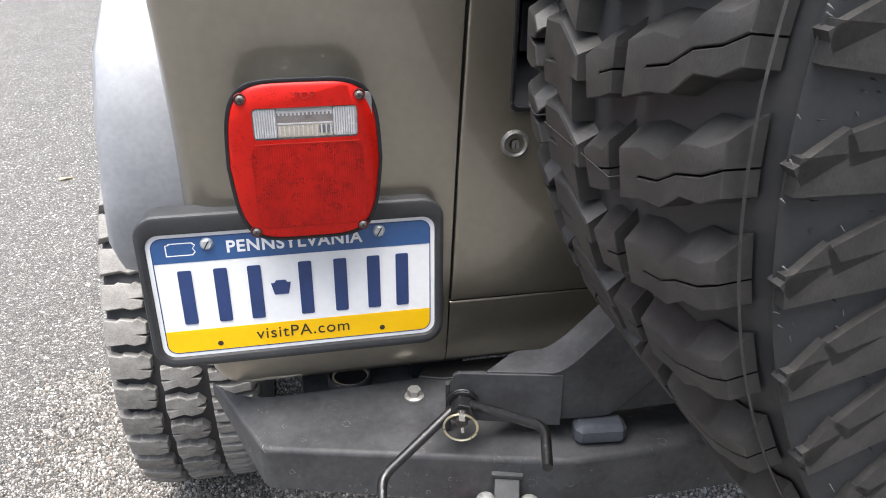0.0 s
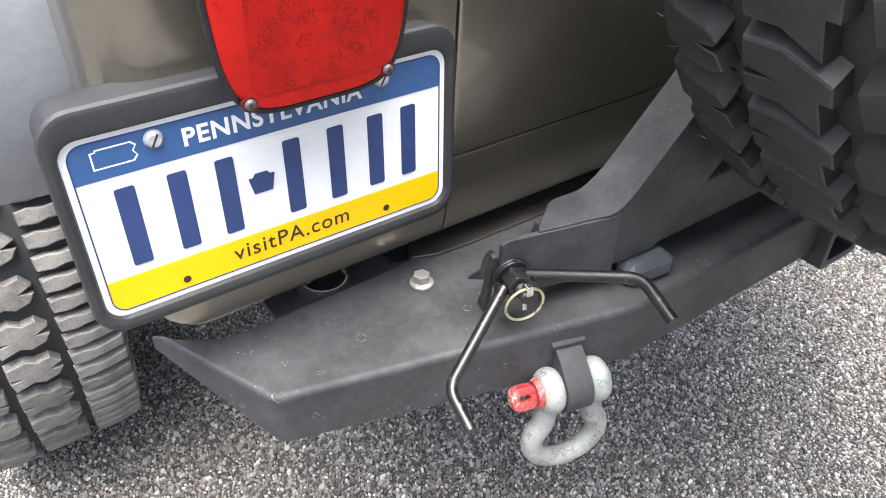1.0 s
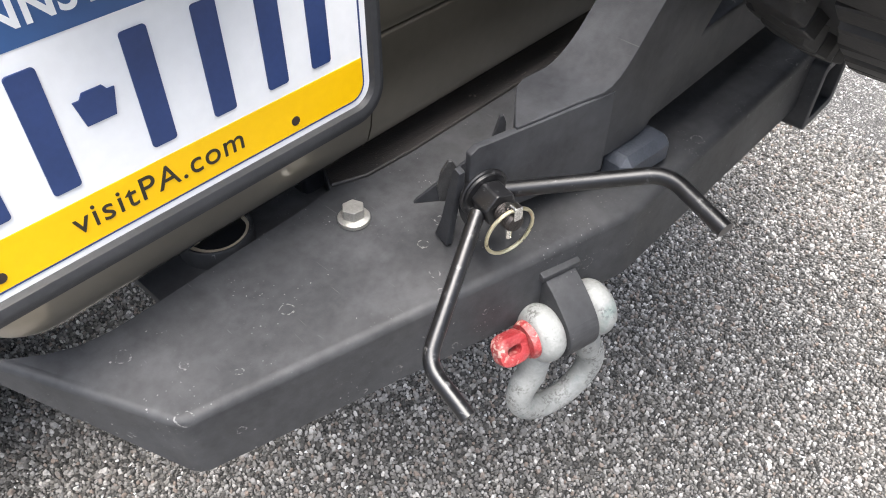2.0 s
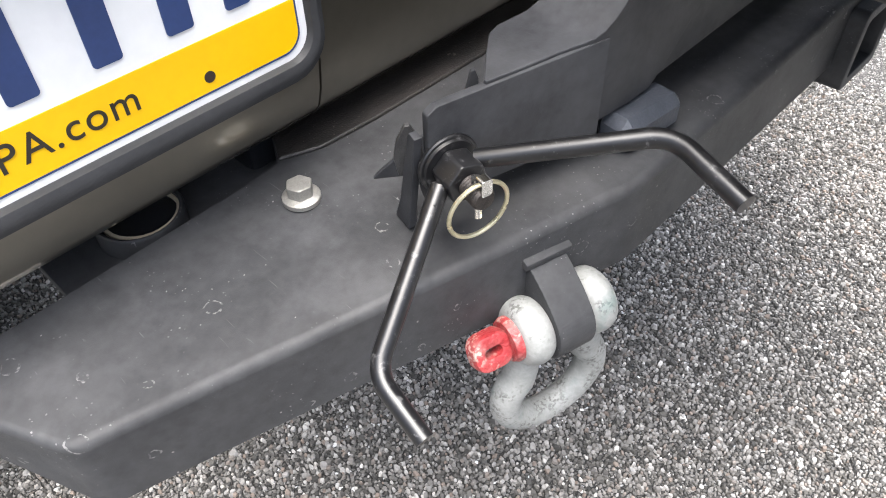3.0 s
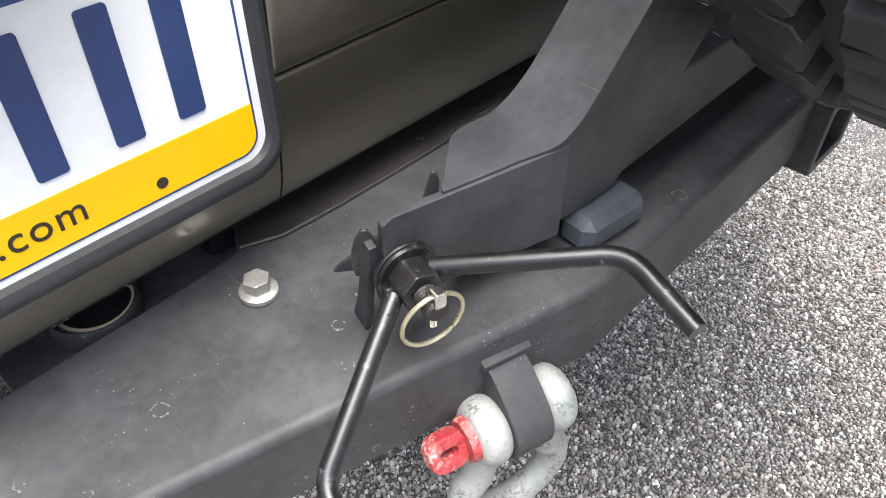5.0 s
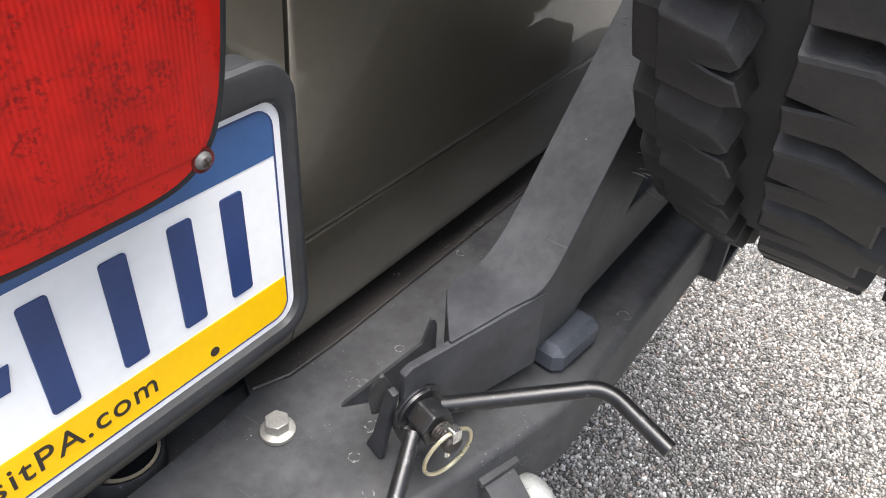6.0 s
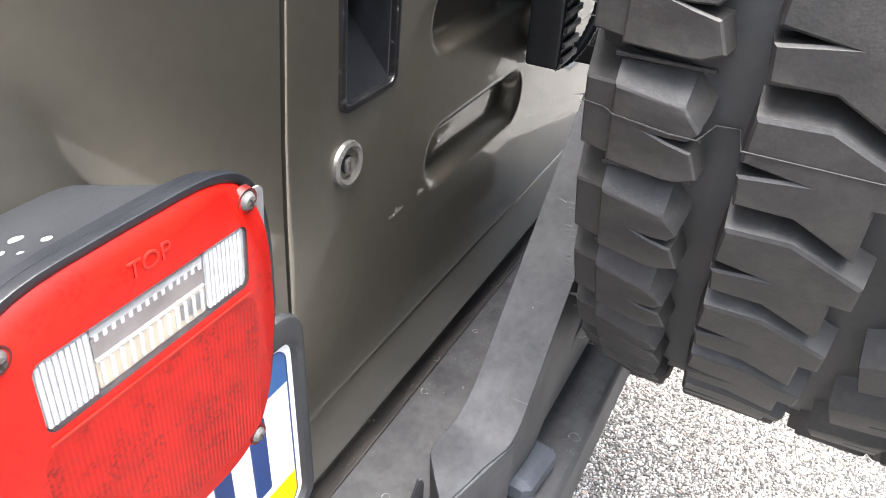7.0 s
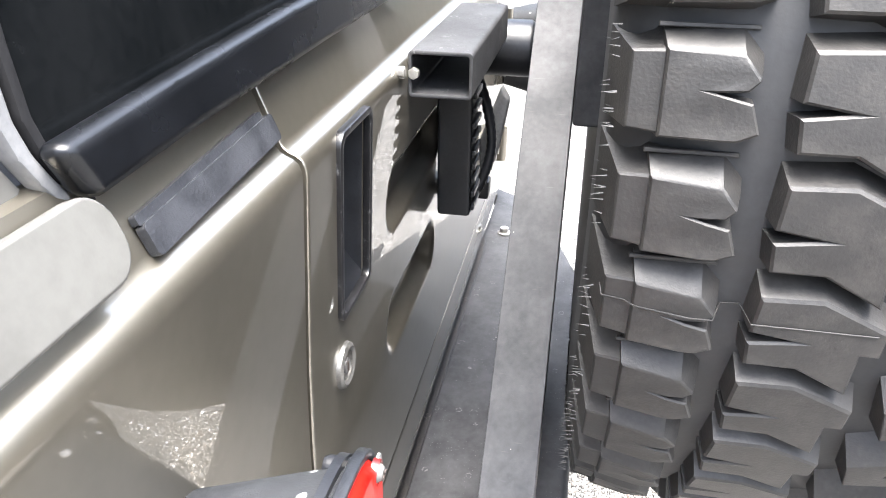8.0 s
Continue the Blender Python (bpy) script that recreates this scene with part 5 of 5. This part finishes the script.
def make_spare():
    R, half, height = 0.4285, 0.162, 0.0165
    c = (0.617, -0.301, 1.140)
    m = frame_of(c, (-1, 0, 0), (0, 0, -1), (0, -1, 0))
    wheel = thing("spare_wheel", (c[0], c[1], c[2] - R), "spare wheel with a chunky mud-terrain tire hung on the carrier", "wheel")
    tyre = part("tyre", carcass(R, half, height, full_side=True), RUBBER_DEEP, wheel, "black mud-terrain tire with deep lugs")
    tyre.data.transform(m)
    part("rim", rim(half), BLACK_COAT, wheel, "black steel rim").data.transform(m)
    n = 45
    angles = [2 * math.pi * k / n + 0.026 for k in range(n)]
    # each row: pieces of one block, with the drop of each below the crown
    run = lambda pts: [(-0.0154 - 0.27 * (w - 0.05) - 0.11 * max(0.0, w - 0.085) + a, w) for w, a in pts]  # noqa: E731
    rows = {
        "a": ([([(-0.0225, -0.1475), (-0.0215, -0.113), (-0.010, -0.103), (-0.004, -0.108), (-0.003, -0.126), (0.0010, -0.105), (0.016, -0.101), (0.0205, -0.111), (0.0205, -0.1475)], 0.0),
               ([(-0.0215, -0.1615), (-0.0225, -0.1425), (0.0205, -0.1425), (0.0190, -0.1615)], 0.0035)], 0.030, 0.0100),
        "b": ([([(-0.024, -0.087), (-0.026, -0.056), (-0.009, -0.021), (0.008, -0.021), (0.008, -0.030), (0.039, -0.030), (0.024, -0.060), (0.023, -0.087), (0.006, -0.089), (0.003, -0.066), (-0.001, -0.089)], 0.0)], 0.0, 0.006),
        # the outer rows are laid askew
        "c": ([(run([(-0.010, -0.013), (0.008, -0.017), (0.024, -0.014), (0.035, -0.019), (0.035, -0.0008), (0.014, -0.0004), (0.014, 0.0008), (0.035, 0.0006), (0.035, 0.015), (0.020, 0.017), (-0.004, 0.016)]), 0.0)], 0.0, 0.011),
        "d": ([(run([(0.047, -0.016), (0.075, -0.018), (0.100, -0.011), (0.122, -0.018), (0.137, -0.013), (0.150, -0.015),
                     (0.150, -0.0012), (0.136, 0.0010), (0.118, -0.0012), (0.095, 0.0008), (0.072, -0.0006), (0.071, 0.0006), (0.094, 0.0020), (0.118, 0.0), (0.136, 0.0022), (0.150, 0.0),
                     (0.150, 0.014), (0.137, 0.017), (0.122, 0.013), (0.100, 0.019), (0.075, 0.014), (0.047, 0.016)]), 0.0)], 0.010, 0.012),
    }
    for key, (outlines, sh, lead) in rows.items():
        me = block_mesh("tread_block", outlines, R, half, height, RUBBER, sh, lead=lead, slant=(lambda w: run([(w, 0.0)])[0][0]) if key in "cd" else None)
        place_blocks(me, tyre, m, angles)
    # thin parting ridge round the outer shoulder
    part("parting_ridge", lathe([(R - 0.0150, 0.1535), (R - 0.0142, 0.1550), (R - 0.0134, 0.1535)], 180, m), RUBBER, tyre)
    # one raised mould line across the tread
    line = ((-0.163, -0.030), (-0.1615, -0.0118), (-0.150, -0.0096), (-0.1445, -0.0050), (-0.118, 0.0004), (-0.106, 0.0004), (-0.101, -0.0150), (-0.091, -0.0161), (-0.0875, 0.0004), (-0.028, 0.0004), (-0.020, -0.0150), (-0.012, 0.0004), (0.034, 0.0004), (0.040, -0.0155))
    part("mould_line", tube([((R + dr) * math.cos(0.150), (R + dr) * math.sin(0.150), w) for w, dr in line], 0.00045, 6), MOULD, tyre).data.transform(m)
    # low bars in the grooves between the inner shoulder blocks
    bar = box((-0.0011, -0.022, -0.001), (0.0011, 0.022, 0.0016), 0.0004, 1)
    bar_me = bpy.data.meshes.new("groove_bar")
    bar.transform(Matrix(((0, 0, 1, R - height), (1, 0, 0, 0), (0, 1, 0, -0.128), (0, 0, 0, 1))))
    bar.to_mesh(bar_me)
    bar.free()
    bar_me.materials.append(RUBBER)
    for k in range(n):
        ob = new("groove_bar", bar_me)
        ob.parent = tyre
        ob.matrix_basis = m @ Matrix.Rotation(angles[k] + math.pi / n - 0.004, 4, "Z")
    # ribs on the outer sidewall
    bm = bmesh.new()
    for r0, r1, a0, a1, wd in ((0.285, 0.380, -0.075, 0.020, 0.0095), (0.330, 0.402, 0.052, 0.045, 0.0110), (0.378, 0.402, 0.006, 0.045, 0.006), (0.300, 0.345, 0.030, 0.010, 0.005)):
        p0 = Vector((r0 * math.cos(a0), r0 * math.sin(a0), 0))
        p1 = Vector((r1 * math.cos(a1), r1 * math.sin(a1), 0))
        d = (p1 - p0).normalized()
        s = Vector((-d.y, d.x, 0))
        q = [p0 - s * wd, p1 - s * wd * 0.8, p1 + s * wd * 0.8, p0 + s * wd]
        lo = [bm.verts.new((*v.xy, half * 0.99)) for v in q]
        hi = [bm.verts.new((v.x * 0.998, v.y * 0.998, half * 1.02 + 0.004)) for v in q]
        bm.faces.new(hi)
        for i in range(4):
            bm.faces.new((lo[i], lo[(i + 1) % 4], hi[(i + 1) % 4], hi[i]))
    bmesh.ops.recalc_face_normals(bm, faces=bm.faces[:])
    me = bpy.data.meshes.new("sidewall_lug")
    bm.to_mesh(me)
    bm.free()
    me.materials.append(RUBBER)
    for k in range(n):
        ob = new("sidewall_lug", me)
        ob.parent = tyre
        ob.matrix_basis = m @ Matrix.Rotation(2 * math.pi * k / n, 4, "Z")
    # rubber moulding hairs on the inner shoulder and bristles on the outer sidewall
    rnd = random.Random(5)
    bm = bmesh.new()
    for k in range(1500):
        a = rnd.uniform(0, 2 * math.pi)
        inner = k < 560
        r = rnd.uniform(R - 0.060, R - 0.010) if inner else rnd.uniform(0.29, 0.405)
        w = -half * 1.02 if inner else half * 1.018
        ln = rnd.uniform(0.004, 0.009) if inner else rnd.uniform(0.003, 0.005)
        p = Vector((r * math.cos(a), r * math.sin(a), w))
        q = p + Vector((rnd.uniform(-0.002, 0.002), rnd.uniform(-0.002, 0.002), -ln if inner else ln))
        s = 0.00045
        v = [bm.verts.new(p + Vector(o)) for o in ((s, 0, 0), (-s, s, 0), (-s, -s, 0))] + [bm.verts.new(q)]
        for f in ((0, 1, 3), (1, 2, 3), (2, 0, 3)):
            bm.faces.new([v[i] for i in f])
    bmesh.ops.recalc_face_normals(bm, faces=bm.faces[:])
    hairs = part("moulding_hair", bm, RUBBER_DEEP, tyre, "thin rubber moulding hairs", False)
    hairs.data.transform(m)
    tagged(hairs, kind="stuff")


make_spare()


def make_rear_wheel():
    R, half, height = 0.424, 0.118, 0.015
    c = (-0.222, 0.850, R - 0.004)
    m = frame_of(c, (0, -1, 0), (0, 0, -1), (1, 0, 0))
    wheel = part("wheel", carcass(R, half, height), RUBBER_DEEP, vehicle, "rear wheel with a worn dusty off-road tire")
    wheel.data.transform(m)
    part("rim", rim(half), BLACK_COAT, wheel).data.transform(m)
    n = 42
    rows = (
        ([(-0.0260, -0.118), (-0.0235, -0.096), (-0.0270, -0.090), (-0.0225, -0.068), (-0.0265, -0.060), (-0.0165, -0.046), (0.0035, -0.046), (0.0050, -0.064), (0.0085, -0.046), (0.0215, -0.050), (0.0250, -0.070), (0.0205, -0.082), (0.0225, -0.118)], 0.0, 1),
        ([(-0.0220, -0.036), (-0.0270, -0.010), (-0.0190, 0.004), (-0.0215, 0.022), (-0.0060, 0.034), (0.0015, 0.018), (0.0050, 0.034), (0.0180, 0.026), (0.0240, 0.006), (0.0180, -0.008), (0.0240, -0.034), (0.0050, -0.037), (0.0020, -0.020), (-0.0010, -0.037)], 0.45, 1),
        ([(-0.0098, 0.043), (-0.0124, 0.060), (-0.0088, 0.078), (-0.0108, 0.118), (0.0096, 0.118), (0.0102, 0.080), (0.0128, 0.064), (0.0090, 0.044)], 0.0, 2),
    )
    for outline, shift, mult in rows:
        me = block_mesh("tread_block", [(outline, 0.0)], R, half, height, RUBBER_WORN, 0.016, 0.002, 0.085)
        step = 2 * math.pi / (n * mult)
        angles = [step * (k + shift) for k in range(-n * mult // 4, n * mult // 3)]
        place_blocks(me, wheel, m, angles)


make_rear_wheel()


# ---- loose things on the ground ----
def make_leaf():
    bm = bmesh.new()
    rows = []
    for i in range(9):
        s = i / 8
        wd = 0.017 * math.sin(math.pi * min(1, 0.06 + s * 0.94)) ** 0.7
        rows.append([bm.verts.new((-0.03 + 0.06 * s, wd * t, 0.004 + 0.004 * abs(t) + 0.003 * math.sin(5 * s + t))) for t in (-1, -0.5, 0, 0.5, 1)])
    for a, b in zip(rows, rows[1:]):
        for k in range(4):
            bm.faces.new((a[k], b[k], b[k + 1], a[k + 1]))
    bmesh.ops.solidify(bm, geom=bm.faces[:], thickness=0.0006)
    ob = mesh_object("fallen_leaf", bm, LEAF, True)
    ob.matrix_basis = pose(-1.073, 2.87, 0.0, 0, 0, 25)
    tagged(ob, "dry pale brown leaf lying on the asphalt", "leaf")


make_leaf()


# ---- stone chips standing proud of the asphalt ----
def make_chips():
    rng = np.random.default_rng(7)
    step = 0.0066
    xs, ys = np.meshgrid(np.arange(-0.75, 1.65, step), np.arange(-0.60, 1.20, step * 0.88))
    xs = xs + np.where(np.arange(len(xs)) % 2, step / 2, 0.0)[:, None]
    c = np.stack([xs.ravel(), ys.ravel()], 1)
    c += rng.uniform(-0.30, 0.30, c.shape) * step
    out = np.maximum.reduce([-0.45 - c[:, 0], c[:, 0] - 1.35, -0.40 - c[:, 1], c[:, 1] - 0.95, np.zeros(len(c))]) / 0.35
    c = c[rng.uniform(0, 1, len(c)) > out]
    n = len(c)
    size = rng.gamma(14, 1 / 14, n) * 0.0031
    turn = rng.uniform(0, 2 * np.pi, n)[:, None] + np.arange(6)[None] * (np.pi / 3) + rng.uniform(-0.30, 0.30, (n, 6))
    reach = size[:, None] * rng.uniform(0.78, 1.18, (n, 6))
    long = rng.uniform(0.75, 1.25, n)[:, None]
    ring = np.stack([reach * np.cos(turn) * long, reach * np.sin(turn) / long], 2)
    high = size[:, None] * rng.uniform(0.75, 1.35, n)[:, None]
    tilt = rng.normal(0, 0.22, (n, 2))
    v = np.zeros((n, 12, 3))
    v[:, :6, :2] = ring * 1.03
    v[:, :6, 2] = -0.001
    v[:, 6:, :2] = ring * rng.uniform(0.60, 0.82, n)[:, None, None]
    v[:, 6:, 2] = high + np.einsum("nkj,nj->nk", v[:, 6:, :2], tilt) + rng.uniform(-0.0003, 0.0003, (n, 6))
    v[:, :, :2] += c[:, None]
    sides = [(k, (k + 1) % 6, 6 + (k + 1) % 6, 6 + k) for k in range(6)] + [(6, 7, 8, 9), (6, 9, 10, 11)]
    f = (np.array(sides)[None] + 12 * np.arange(n)[:, None, None]).reshape(-1, 4)
    me = bpy.data.meshes.new("stone_chips")
    me.vertices.add(12 * n)
    me.vertices.foreach_set("co", v.reshape(-1))
    me.loops.add(f.size)
    me.loops.foreach_set("vertex_index", f.reshape(-1).astype(np.int32))
    me.polygons.add(len(f))
    me.polygons.foreach_set("loop_start", np.arange(0, f.size, 4, dtype=np.int32))
    me.update(calc_edges=True)
    me.shade_flat()
    me.materials.append(CHIPS)
    tagged(new("stone_chips", me), "pale crushed stone chips set in the asphalt", "gravel", kind="stuff")


make_chips()
